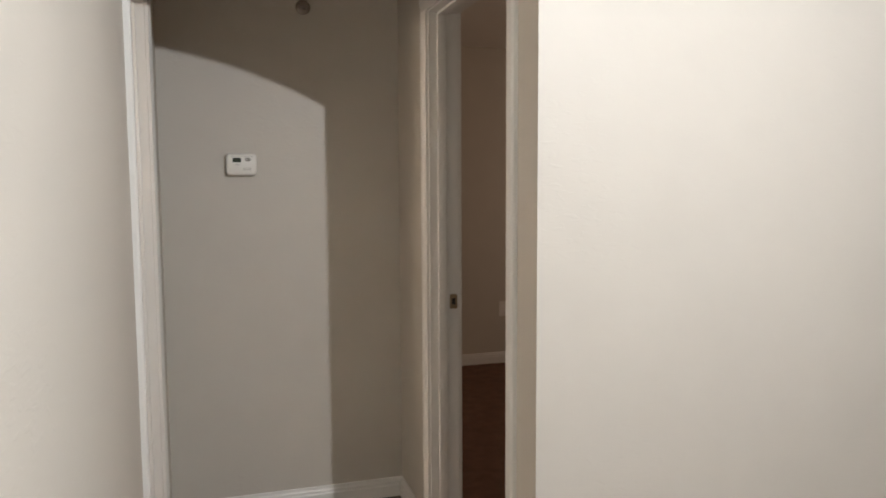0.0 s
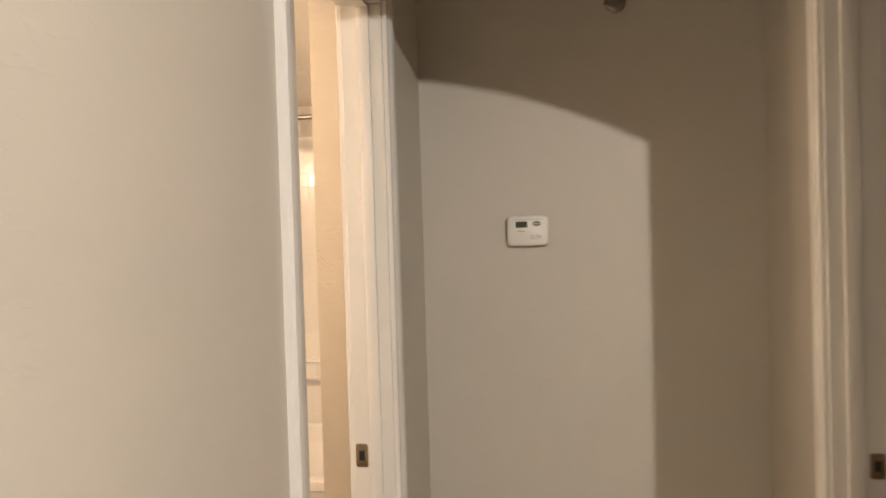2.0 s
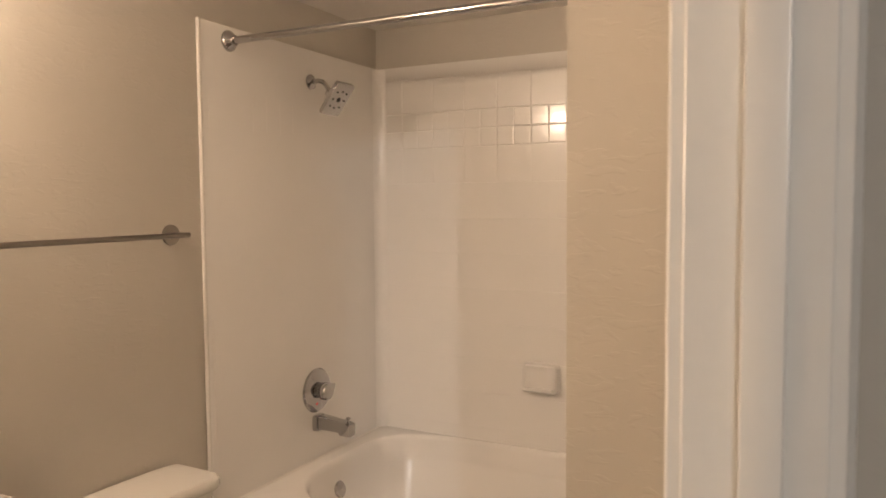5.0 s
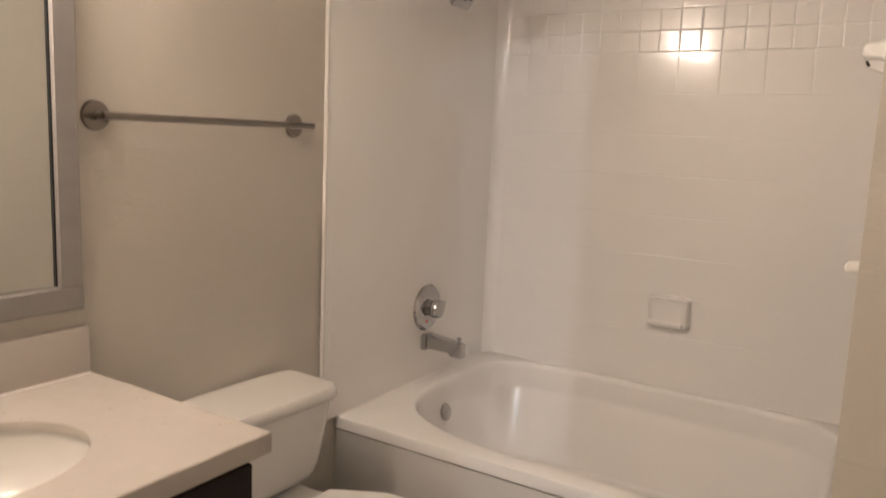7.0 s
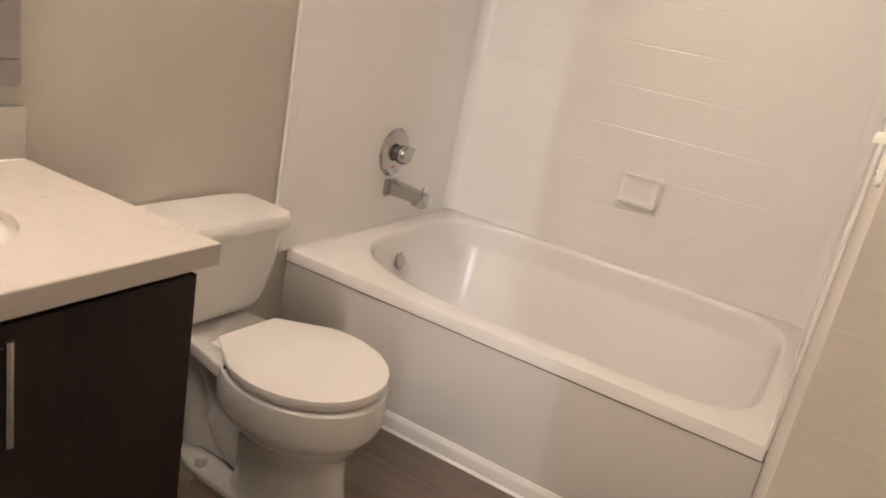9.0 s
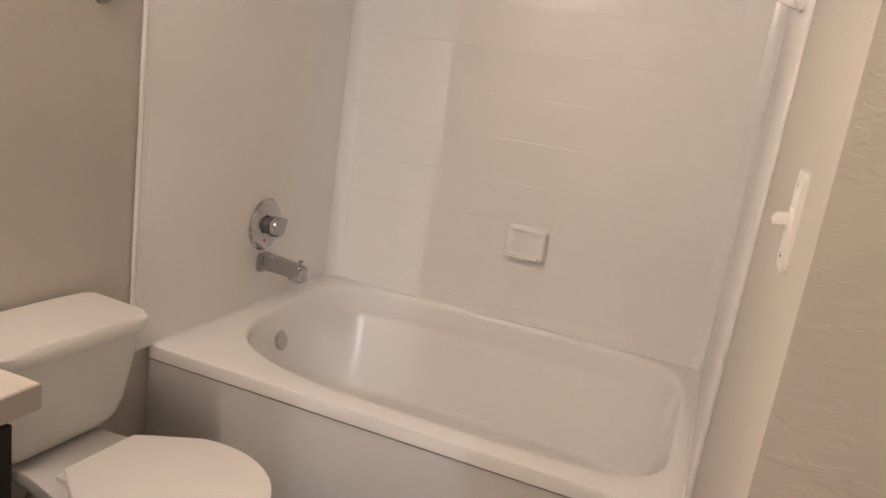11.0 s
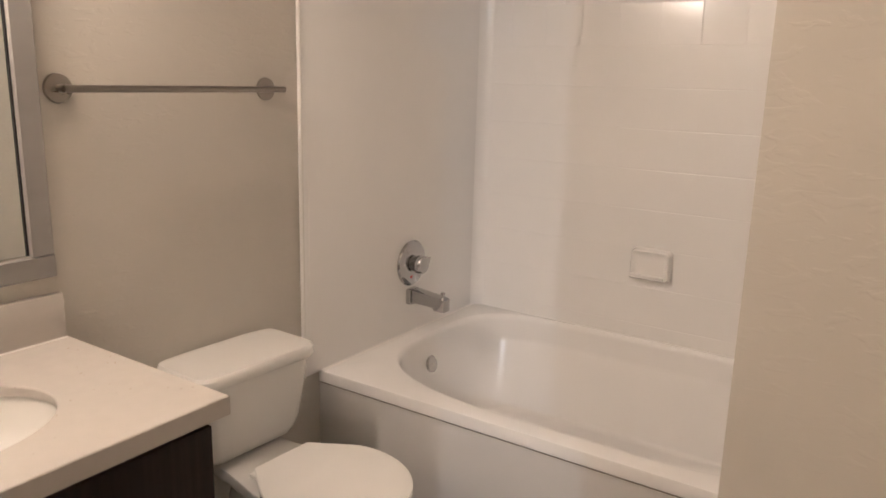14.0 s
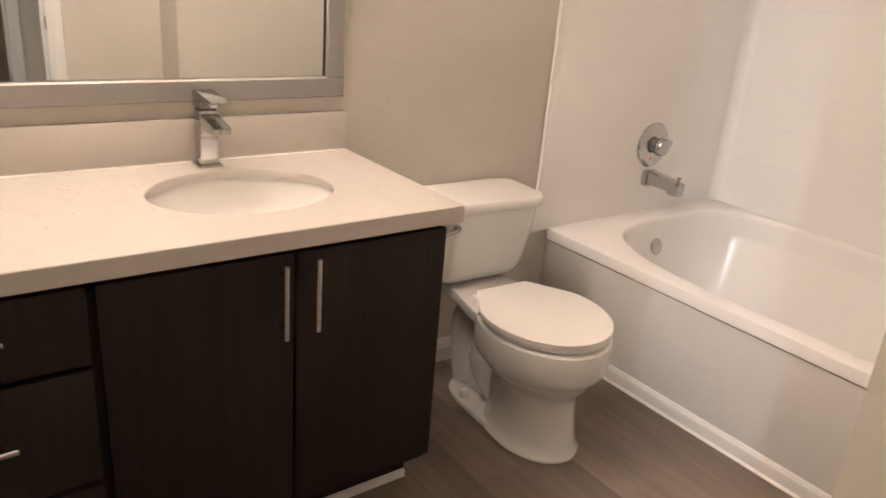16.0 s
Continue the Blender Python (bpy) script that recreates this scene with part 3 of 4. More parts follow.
def light_switch():
    s = thing("light_switch", "white toggle light switch plate on the textured wall", "light switch", (EAST, -0.655, 1.208))
    bm = prism(rounded(0.072, 0.116, 0.007), (0, 0, 0), (-0.007, 0, 0), (0, 1, 0), (0, 0, 1), bevel=0.003)
    plate = part("plate", bm, SEAT, s, "white plastic cover plate")
    for dz in (-0.042, 0.042):
        part("screw", lathe([(0, 0), (0.0035, 0), (0.003, 0.0012), (0, 0.0012)], (-0.007, 0, dz), (-1, 0, 0), 10), STEEL, plate)
    part("toggle_collar", boxes((-0.0085, -0.006, -0.007, 0.007, -0.014, 0.014), bevel=0.001), SEAT, s)
    part("toggle", prism([(0.0, -0.006), (0.019, -0.008), (0.021, -0.001), (0.017, 0.006), (0.0, 0.009)], (-0.006, -0.0048, 0), (-0.006, 0.0048, 0), (-1, 0, 0), (0, 0, 1), bevel=0.0015), SEAT, s, "white toggle lever")
    return s


light_switch()


# ---- shower and tub fittings ----
def shower_head():
    s = thing("shower_fixture", "square chrome shower head on a curved arm", "shower head", (0.016, 0.51, 1.955))
    part("flange", lathe([(0.0, 0), (0.030, 0), (0.029, 0.006), (0.020, 0.013), (0.010, 0.016), (0, 0.016)], (0, 0, 0), (1, 0, 0)), CHROME, s)
    part("arm", tube(spline([(0.0, 0, 0), (0.045, -0.006, 0.0), (0.082, -0.018, -0.014), (0.116, -0.034, -0.050)]), 0.0095), CHROME, s)
    m = Matrix.Translation((0.152, -0.040, -0.080)) @ Matrix(((0.6, 0, 0.8, 0), (0, 1, 0, 0), (0.8, 0, -0.6, 0), (0, 0, 0, 1)))
    bm = prism(rounded(0.138, 0.112, 0.008), (0, 0, -0.006), (0, 0, 0.010), (1, 0, 0), (0, 1, 0), bevel=0.003)
    bmesh.ops.transform(bm, matrix=m, verts=bm.verts)
    face = part("spray_plate", bm, CHROME_SATIN, s, "square chrome spray plate")
    bm = lathe([(0.012, -0.050), (0.019, -0.046), (0.021, -0.030), (0.015, -0.022), (0.03, -0.012), (0.034, -0.006)], (0, 0, 0), (0, 0, 1))
    bmesh.ops.transform(bm, matrix=m, verts=bm.verts)
    part("swivel", bm, CHROME, s)
    bm = boxes((-0.03, 0.03, -0.03, 0.03, -0.028, -0.006), bevel=0.006)
    bmesh.ops.transform(bm, matrix=m, verts=bm.verts)
    part("housing", bm, CHROME, s)
    for u, v, r in ((0, 0, 0.011), (0.03, 0.03, 0.004), (-0.03, 0.03, 0.004), (0.03, -0.03, 0.004), (-0.03, -0.03, 0.004), (0.036, 0, 0.004), (-0.036, 0, 0.004), (0, 0.036, 0.004), (0, -0.036, 0.004)):
        bm = lathe([(0, 0.0095), (r, 0.0095), (r * 0.8, 0.0125), (0, 0.0125)], (u, v, 0), (0, 0, 1), 12)
        bmesh.ops.transform(bm, matrix=m, verts=bm.verts)
        part("nozzle", bm, RUBBER, face)
    return s


def shower_valve():
    s = thing("shower_valve", "round chrome shower valve with a lever knob", "valve", (0.016, 0.51, 0.719))
    part("escutcheon", lathe([(0, 0), (0.089, 0), (0.090, 0.004), (0.085, 0.010), (0.066, 0.014), (0.05, 0.018), (0.044, 0.019), (0, 0.019)], (0, 0, 0), (1, 0, 0), 40), CHROME, s)
    part("sleeve", lathe([(0.030, 0.018), (0.030, 0.036), (0.026, 0.038), (0, 0.038)], (0, 0, 0), (1, 0, 0)), CHROME, s)
    k = part("knob", lathe([(0.0, 0.034), (0.034, 0.034), (0.036, 0.040), (0.034, 0.060), (0.030, 0.066), (0.012, 0.069), (0, 0.069)], (0, 0, 0), (1, 0, 0)), CHROME, s)
    part("lever", prism([(-0.014, -0.006), (0.040, -0.011), (0.046, 0.012), (0.01, 0.022), (-0.014, 0.014)], (0.042, 0, 0.012), (0.064, 0, 0.012), (0, 1, 0), (0, 0, 1), bevel=0.004), CHROME, k)
    part("hot_mark", lathe([(0, 0), (0.007, 0), (0.006, 0.002), (0, 0.002)], (0.0165, -0.018, -0.050), (1, 0, 0), 12), RED, s, "red hot-water mark")
    return s


def tub_spout():
    s = thing("tub_spout", "square chrome tub spout with diverter", "spout", (0.016, 0.51, 0.588))
    part("wall_plate", prism(rounded(0.058, 0.062, 0.006), (0, 0, 0), (0.022, 0, 0), (0, 1, 0), (0, 0, 1), bevel=0.003), CHROME, s)
    part("body", prism([(0.0, -0.026), (0.0, 0.026), (0.03, 0.030), (0.150, 0.016), (0.172, 0.010), (0.172, -0.036), (0.128, -0.036), (0.124, -0.020), (0.05, -0.018)], (0, -0.024, 0), (0, 0.024, 0), (1, 0, 0), (0, 0, 1), bevel=0.003), CHROME, s)
    part("diverter", lathe([(0.004, 0), (0.004, 0.016), (0.009, 0.018), (0.009, 0.024), (0.006, 0.026), (0, 0.026)], (0.154, 0, 0.012), (0, 0, 1), 16), CHROME, s)
    return s


def curtain_rod():
    y, z = 0.055, 2.03
    s = thing("shower_curtain_rod", "bare chrome shower curtain rod between two flanges", "curtain rod", (0.016, y, z))
    L = EAST - 0.008 - 0.016
    part("rod", tube([(0, 0, 0), (L, 0, 0)], 0.0125, 18), CHROME, s)
    for x, d in ((0, 1), (L, -1)):
        part("flange", lathe([(0, 0), (0.036, 0), (0.036, 0.006), (0.030, 0.014), (0.022, 0.022), (0.018, 0.030), (0, 0.030)], (x, 0, 0), (d, 0, 0)), CHROME, s)
    return s


shower_head()
shower_valve()
tub_spout()
curtain_rod()


def towel_bar():
    y0, y1, z = -0.835, -0.212, 1.380
    s = thing("towel_bar", "brushed nickel towel bar on round wall plates", "towel bar", (0, (y0 + y1) / 2, z))
    o = s.location.copy()
    for y in (y0, y1):
        part("rosette", local(lathe([(0, 0), (0.033, 0), (0.034, 0.003), (0.032, 0.009), (0.012, 0.011), (0, 0.011)], (0, y, z), (1, 0, 0)), o), NICKEL, s)
        part("post", local(lathe([(0.009, 0.009), (0.009, 0.060), (0, 0.061)], (0, y, z), (1, 0, 0), 18), o), NICKEL, s)
    part("bar", local(tube([(0.058, y0 - 0.018, z), (0.058, y1 + 0.022, z)], 0.0085, 18), o), NICKEL, s)
    return s


towel_bar()


# ---- toilet ----
def toilet():
    s = thing("toilet", "white two-piece porcelain toilet with closed lid", "toilet", (0.0, TY, 0))
    s.rotation_euler = (0, 0, radians(-3))

    def egg(x0, x1, hw, z, back=0.5, n=56, square=0.0):
        """Outline blunt behind and round in front."""
        ring = []
        cx = x0 + (x1 - x0) * back
        for i in range(n):
            k = 2 * math.pi * i / n
            c, q = math.cos(k), math.sin(k)
            p = 2.0 + (square if c < 0 else 0)
            r = (abs(c) ** p + abs(q) ** p) ** (-1 / p)
            ring.append((cx + (x1 - cx if c > 0 else cx - x0) * r * c, hw * r * q, z))
        return ring
    base = [egg(0.148, 0.60, 0.116, 0.0, 0.5, square=1.5), egg(0.146, 0.60, 0.118, 0.010, 0.5, square=1.5), egg(0.149, 0.60, 0.115, 0.016, 0.5, square=1.5), egg(0.158, 0.59, 0.106, 0.0195, 0.5, square=1.5), egg(0.20, 0.56, 0.06, 0.021, 0.5)]
    part("foot", loft(base), PORCELAIN, s)
    bowl = [egg(0.34, 0.668, 0.122, 0.0, 0.5, square=1), egg(0.34, 0.669, 0.122, 0.008, 0.5, square=1), egg(0.345, 0.662, 0.115, 0.018, 0.5, square=1), egg(0.35, 0.655, 0.108, 0.045, 0.5, square=1), egg(0.352, 0.646, 0.102, 0.10, 0.5, square=1), egg(0.350, 0.641, 0.100, 0.155, 0.5, square=1),
            egg(0.340, 0.643, 0.104, 0.182, 0.5), egg(0.328, 0.652, 0.117, 0.202, 0.5), egg(0.312, 0.668, 0.137, 0.222, 0.5), egg(0.298, 0.682, 0.152, 0.242, 0.5), egg(0.288, 0.690, 0.161, 0.256, 0.5), egg(0.280, 0.698, 0.170, 0.265, 0.5), egg(0.274, 0.706, 0.179, 0.276, 0.5),
            egg(0.271, 0.710, 0.183, 0.292, 0.5), egg(0.270, 0.711, 0.184, 0.350, 0.5), egg(0.272, 0.709, 0.182, 0.365, 0.5), egg(0.28, 0.700, 0.174, 0.371, 0.5)]
    part("bowl", loft(bowl), PORCELAIN, s)
    trap = spline([(0.50, 0, 0.20), (0.42, 0, 0.10), (0.34, 0, 0.085), (0.275, 0, 0.14), (0.235, 0, 0.235), (0.185, 0, 0.275), (0.145, 0, 0.22), (0.150, 0, 0.12), (0.175, 0, 0.02)])
    part("trapway", tube(trap, [0.072 if i < len(trap) * 0.4 else 0.062 for i in range(len(trap))], 20), PORCELAIN, s)
    web = [egg(0.14, 0.44, 0.046, 0.03, 0.5, square=2), egg(0.16, 0.44, 0.030, 0.12, 0.5, square=2), egg(0.13, 0.42, 0.036, 0.25, 0.5, square=2), egg(0.08, 0.40, 0.075, 0.315, 0.5, square=3), egg(0.03, 0.38, 0.112, 0.345, 0.5, square=6)]
    part("rear_body", loft(web), PORCELAIN, s)
    part("deck", prism([(0.02, -0.112), (0.20, -0.115), (0.33, -0.140), (0.40, -0.150), (0.40, 0.150), (0.33, 0.140), (0.20, 0.115), (0.02, 0.112)], (0, 0, 0.335), (0, 0, 0.368), (1, 0, 0), (0, 1, 0), bevel=0.008), PORCELAIN, s)
    for yb in (-0.108, 0.108):
        part("bolt_cap", lathe([(0.016, 0.018), (0.016, 0.032), (0.011, 0.042), (0, 0.045)], (0.265, yb * 0.84, 0), (0, 0, 1), 16), SEAT, s)

    def tank_ring(x1, hw, z, bulge):
        pts = []
        for u, v in rounded(1, 1, 0.12, 5):
            x = 0.012 + (u + 0.5) * (x1 - 0.012)
            pts.append((x + (bulge * (1 - (2 * v) ** 2) if u > 0 else 0), v * 2 * hw, z))
        return pts
    tank = [tank_ring(0.130, 0.095, 0.372, 0.004), tank_ring(0.160, 0.128, 0.377, 0.008), tank_ring(0.174, 0.148, 0.390, 0.011), tank_ring(0.180, 0.160, 0.410, 0.013), tank_ring(0.186, 0.170, 0.44, 0.014), tank_ring(0.196, 0.181, 0.52, 0.016), tank_ring(0.207, 0.190, 0.622, 0.016)]
    tk = part("tank", loft(tank), PORCELAIN, s)
    lid = [tank_ring(0.207, 0.190, 0.622, 0.016), tank_ring(0.218, 0.201, 0.624, 0.020), tank_ring(0.222, 0.205, 0.632, 0.020), tank_ring(0.220, 0.203, 0.652, 0.020), tank_ring(0.213, 0.197, 0.660, 0.020), tank_ring(0.15, 0.14, 0.662, 0.01)]
    part("tank_lid", loft(lid), PORCELAIN, s)
    lv = part("flush_lever", lathe([(0.012, 0), (0.012, 0.008), (0.008, 0.012), (0, 0.012)], (0.215, -0.140, 0.585), (1, 0, 0), 16), CHROME, tk, "chrome flush lever")
    part("lever_arm", tube([(0.224, -0.140, 0.585), (0.230, -0.160, 0.582), (0.232, -0.195, 0.577)], [0.006, 0.006, 0.008], 10), CHROME, lv)

    def lid_outline(grow=0.0):
        pts = [(0.287 - grow, -0.092 - grow)]
        for i in range(41):
            k = radians(-116 + 232 * i / 40)
            pts.append((0.490 + (0.210 + grow) * math.cos(k), (0.183 + grow) * math.sin(k)))
        pts.append((0.287 - grow, 0.092 + grow))
        return pts
    part("seat_ring", prism(lid_outline(-0.002), (0, 0, 0.3785), (0, 0, 0.3885), (1, 0, 0), (0, 1, 0), bevel=0.004), SEAT, s, "white closed plastic seat")
    part("seat_lid", prism(lid_outline(0.002), (0, 0, 0.3915), (0, 0, 0.405), (1, 0, 0), (0, 1, 0), bevel=0.005), SEAT, s, "white closed plastic lid")
    for bx, by in ((0.62, 0.10), (0.62, -0.10), (0.38, 0.14), (0.38, -0.14)):
        part("seat_bumper", boxes((bx - 0.012, bx + 0.012, by - 0.006, by + 0.006, 0.368, 0.3795), bevel=0.002), RUBBER, s)
    part("hinge_bar", boxes((0.285, 0.305, -0.085, 0.085, 0.374, 0.398), bevel=0.005), SEAT, s)
    for yb in (-0.078, 0.078):
        part("hinge_cap", boxes((0.262, 0.296, yb - 0.016, yb + 0.016, 0.366, 0.379), bevel=0.004), SEAT, s)
    part("supply_hose", tube(spline([(0.075, -0.155, 0.385), (0.078, -0.165, 0.34), (0.10, -0.19, 0.27), (0.09, -0.205, 0.20), (0.06, -0.19, 0.165)]), 0.006, 10), BRAID, s, "braided grey water supply hose")
    part("supply_nut", lathe([(0.016, 0), (0.018, 0.006), (0.018, 0.022), (0.014, 0.026), (0, 0.026)], (0.075, -0.148, 0.362), (0, 0, 1), 12), RUBBER, s, "dark plastic coupling nut")
    return s


toilet()


def stop_valve():
    s = thing("stop_valve", "chrome water stop valve on the wall", "valve", (0.0, TY - 0.19, 0.165))
    part("wall_flange", lathe([(0, 0), (0.026, 0), (0.022, 0.006), (0.010, 0.010), (0, 0.010)], (0, 0, 0), (1, 0, 0), 18), CHROME, s)
    part("pipe", tube([(0, 0, 0), (0.075, 0, 0)], 0.008, 12), CHROME, s)
    part("handle", lathe([(0, 0), (0.016, 0), (0.016, 0.010), (0, 0.012)], (0.075, 0, 0), (1, 0, 0), 14), CHROME, s)
    return s


stop_valve()


# ---- vanity ----
def vanity():
    y1, y0 = -0.905, SOUTH
    f = 0.548
    s = thing("vanity_cabinet", "espresso brown vanity with two doors and drawers", "cabinet", (0.0, (y0 + y1) / 2, 0))
    o = s.location.copy()

    def add(nm, bm, mat, text="", parent=s, smooth=True):
        return part(nm, local(bm, o), mat, parent, text, smooth)
    add("side_panel", boxes((0.0, f - 0.002, y1 - 0.020, y1 - 0.002, 0.105, 0.764)), ESPRESSO, smooth=False)
    add("side_panel", boxes((0.0, f - 0.002, y0, y0 + 0.018, 0.105, 0.764)), ESPRESSO, smooth=False)
    add("divider", boxes((0.0, f - 0.002, -1.682, -1.664, 0.125, 0.764)), ESPRESSO, smooth=False)
    add("bottom_panel", boxes((0.0, f - 0.002, y0 + 0.018, y1 - 0.020, 0.105, 0.123)), ESPRESSO, smooth=False)
    add("top_rail", boxes((f - 0.022, f - 0.002, y0 + 0.018, y1 - 0.020, 0.735, 0.764)), ESPRESSO, smooth=False)
    add("back_panel", boxes((0.0, 0.010, y0 + 0.018, y1 - 0.020, 0.123, 0.764)), ESPRESSO, smooth=False)
    add("toe_kick", boxes((0.02, 0.475, y0, y1 - 0.010, 0.0, 0.105)), ESPRESSO, smooth=False)
    add("toe_trim", prism([(0, 0), (0.010, 0), (0.008, 0.018), (0, 0.022)], (0.475, y0, 0), (0.475, y1 - 0.01, 0), (1, 0, 0), (0, 0, 1)), TRIM, "white strip along the toe kick")

    def front(nm, a, b, z0, z1):
        return add(nm, boxes((f, f + 0.019, a, b, z0, z1), bevel=0.0016), ESPRESSO)

    def pull(parent, p, q):
        p, q = Vector(p), Vector(q)
        h = add("handle", tube([p, q], 0.006, 14), STEEL, "satin steel bar handle", parent)
        d = (q - p).normalized()
        for e in (p + d * 0.022, q - d * 0.022):
            add("standoff", tube([(f + 0.017, e.y, e.z), (e.x, e.y, e.z)], 0.0048, 10), STEEL, "", h)
    zb, zt = 0.128, 0.752
    dr = front("door", -1.282, y1, zb, zt)
    pull(dr, (f + 0.047, -1.246, 0.578), (f + 0.047, -1.246, 0.742))
    dl = front("door", -1.664, -1.290, zb, zt)
    pull(dl, (f + 0.047, -1.318, 0.574), (f + 0.047, -1.318, 0.738))
    for z0, z1 in ((0.602, zt), (0.350, 0.590), (zb, 0.338)):
        d = front("drawer", y0 + 0.006, -1.682, z0, z1)
        zc = (z0 + z1) / 2
        ym = (y0 - 1.682) / 2
        pull(d, (f + 0.047, ym - 0.085, zc + 0.01), (f + 0.047, ym + 0.085, zc + 0.01))
    return s


vanity()

BX, BY, BA, BB = 0.287, -1.283, 0.168, 0.212


def vanity_top():
    s = thing("countertop", "speckled pale quartz vanity top with backsplash", "countertop", (0.0, -1.5, 0.766))
    o = s.location.copy()
    x0, x1, y0, y1, z0, z1 = 0.0, 0.579, SOUTH, -0.868, 0.766, 0.806
    n = 96

    def rect(g, z):
        ring = []
        for i in range(n):
            k = 2 * math.pi * i / n
            c, q = math.cos(k), math.sin(k)
            lx = ((x1 - g - BX) if c > 0 else (x0 + g - BX)) / c if abs(c) > 1e-6 else 1e9
            ly = ((y1 - g - BY) if q > 0 else (y0 + g - BY)) / q if abs(q) > 1e-6 else 1e9
            d = min(lx, ly)
            ring.append((BX + d * c, BY + d * q, z))
        for px, py in ((x0 + g, y0 + g), (x1 - g, y0 + g), (x0 + g, y1 - g), (x1 - g, y1 - g)):
            i = min(range(n), key=lambda j: (ring[j][0] - px) ** 2 + (ring[j][1] - py) ** 2)
            ring[i] = (px, py, z)
        return ring

    def hole(f, z):
        return oval(BX, BY, BA * f, BB * f, z, n)
    rings = [hole(1.0, z1 - 0.02), rect(0.0, z0), rect(0.0, z1 - 0.002), rect(0.002, z1), hole(1.012, z1), hole(1.0, z1 - 0.003), hole(1.0, z1 - 0.02)]
    part("slab", local(loft(rings, False, False), o), QUARTZ, s)
    part("backsplash", local(boxes((0.0, 0.020, y0, y1 - 0.006, z1 + 0.0005, 0.915), bevel=0.0015), o), QUARTZ, s, "low speckled quartz backsplash")
    part("caulk_line", local(tube([(0.021, y0, z1 + 0.001), (0.021, y1 - 0.006, z1 + 0.001)], 0.002, 8), o), CAULK, s)
    return s


vanity_top()


def basin():
    s = thing("undermount_sink", "white oval undermount porcelain sink", "sink", (BX, BY, 0.64))
    o = s.location.copy()
    rings = [oval(BX, BY, BA * f, BB * f, z) for f, z in ((1.10, 0.7745), (1.10, 0.7850), (1.03, 0.7850), (1.02, 0.7775), (0.99, 0.7545), (0.93, 0.7195), (0.82, 0.6875), (0.62, 0.6675), (0.35, 0.6595), (0.12, 0.6565))]
    outer = [oval(BX, BY, BA * f, BB * f, z) for f, z in ((0.12, 0.6395), (0.65, 0.6475), (0.88, 0.6745), (1.0, 0.7195), (1.06, 0.7695))]
    part("bowl", local(loft(outer + rings), o), PORCELAIN, s)
    d = part("drain", local(lathe([(0, 0), (0.030, 0), (0.031, 0.002), (0.026, 0.004), (0.02, 0.002), (0, 0.002)], (BX, BY, 0.6570), (0, 0, 1)), o), CHROME, s, "chrome sink drain")
    part("stopper", local(lathe([(0.018, 0.002), (0.018, 0.006), (0.012, 0.009), (0, 0.010)], (BX, BY, 0.6570), (0, 0, 1), 20), o), CHROME, d)
    return s


basin()


def faucet():
    x, y, z = 0.060, -1.286, 0.806
    s = thing("sink_faucet", "square chrome single-lever sink faucet", "faucet", (x, y, z))
    part("base_plate", boxes((-0.030, 0.030, -0.030, 0.030, 0.0, 0.006), bevel=0.002), CHROME, s)
    part("column", boxes((-0.022, 0.022, -0.023, 0.023, 0.006, 0.140), bevel=0.003), CHROME, s)
    part("spout", prism([(-0.01, 0.100), (-0.01, 0.138), (0.106, 0.118), (0.112, 0.114), (0.112, 0.101), (0.100, 0.098), (0.022, 0.097)], (0, -0.022, 0), (0, 0.022, 0), (1, 0, 0), (0, 0, 1), bevel=0.002), CHROME, s)
    part("collar", boxes((-0.019, 0.019, -0.020, 0.020, 0.140, 0.145), bevel=0.001), RUBBER, s, "thin dark joint under the lever")
    part("lever", prism([(-0.026, 0.145), (-0.028, 0.184), (0.000, 0.187), (0.106, 0.176), (0.106, 0.171), (0.022, 0.168), (0.018, 0.145)], (0, -0.023, 0), (0, 0.023, 0), (1, 0, 0), (0, 0, 1), bevel=0.002), CHROME, s)
    return s


faucet()


def wall_mirror():
    y1, y0, z0, z1 = -0.886, SOUTH + 0.06, 0.957, 1.86
    s = thing("wall_mirror", "large wall mirror in a flat grey frame", "mirror", (0, (y0 + y1) / 2, z0))
    o = s.location.copy()
    w = 0.054
    prof = [(0, 0), (0, 0.020), (0.003, 0.024), (w - 0.004, 0.024), (w, 0.019), (w, 0)]
    for nm, p, q, u in (("frame_rail", (0, y0, z0), (0, y1, z0), (0, 0, 1)), ("frame_rail", (0, y0, z1), (0, y1, z1), (0, 0, -1)),
                        ("frame_stile", (0, y1, z0 + w), (0, y1, z1 - w), (0, -1, 0)), ("frame_stile", (0, y0, z0 + w), (0, y0, z1 - w), (0, 1, 0))):
        part(nm, local(prism(prof, p, q, u, (1, 0, 0)), o), FRAME_GREY, s, "flat grey frame moulding")
    for zz in (z0 + w, z1 - w):
        part("frame_lip", local(boxes((0.0125, 0.017, y0 + w - 0.002, y1 - w + 0.002, zz - 0.002, zz + 0.003)), o), STEEL, s, "thin bright inner edge", smooth=False)
    part("frame_shadow_gap", local(boxes((0.0125, 0.016, y1 - w - 0.004, y1 - w, z0 + w + 0.003, z1 - w - 0.003)), o), GAP, s, smooth=False)
    part("glass", local(boxes((0.004, 0.012, y0 + 0.02, y1 - 0.02, z0 + 0.02, z1 - 0.02)), o), mirror_glass, s, "clear silvered glass", smooth=False)
    return s


wall_mirror()


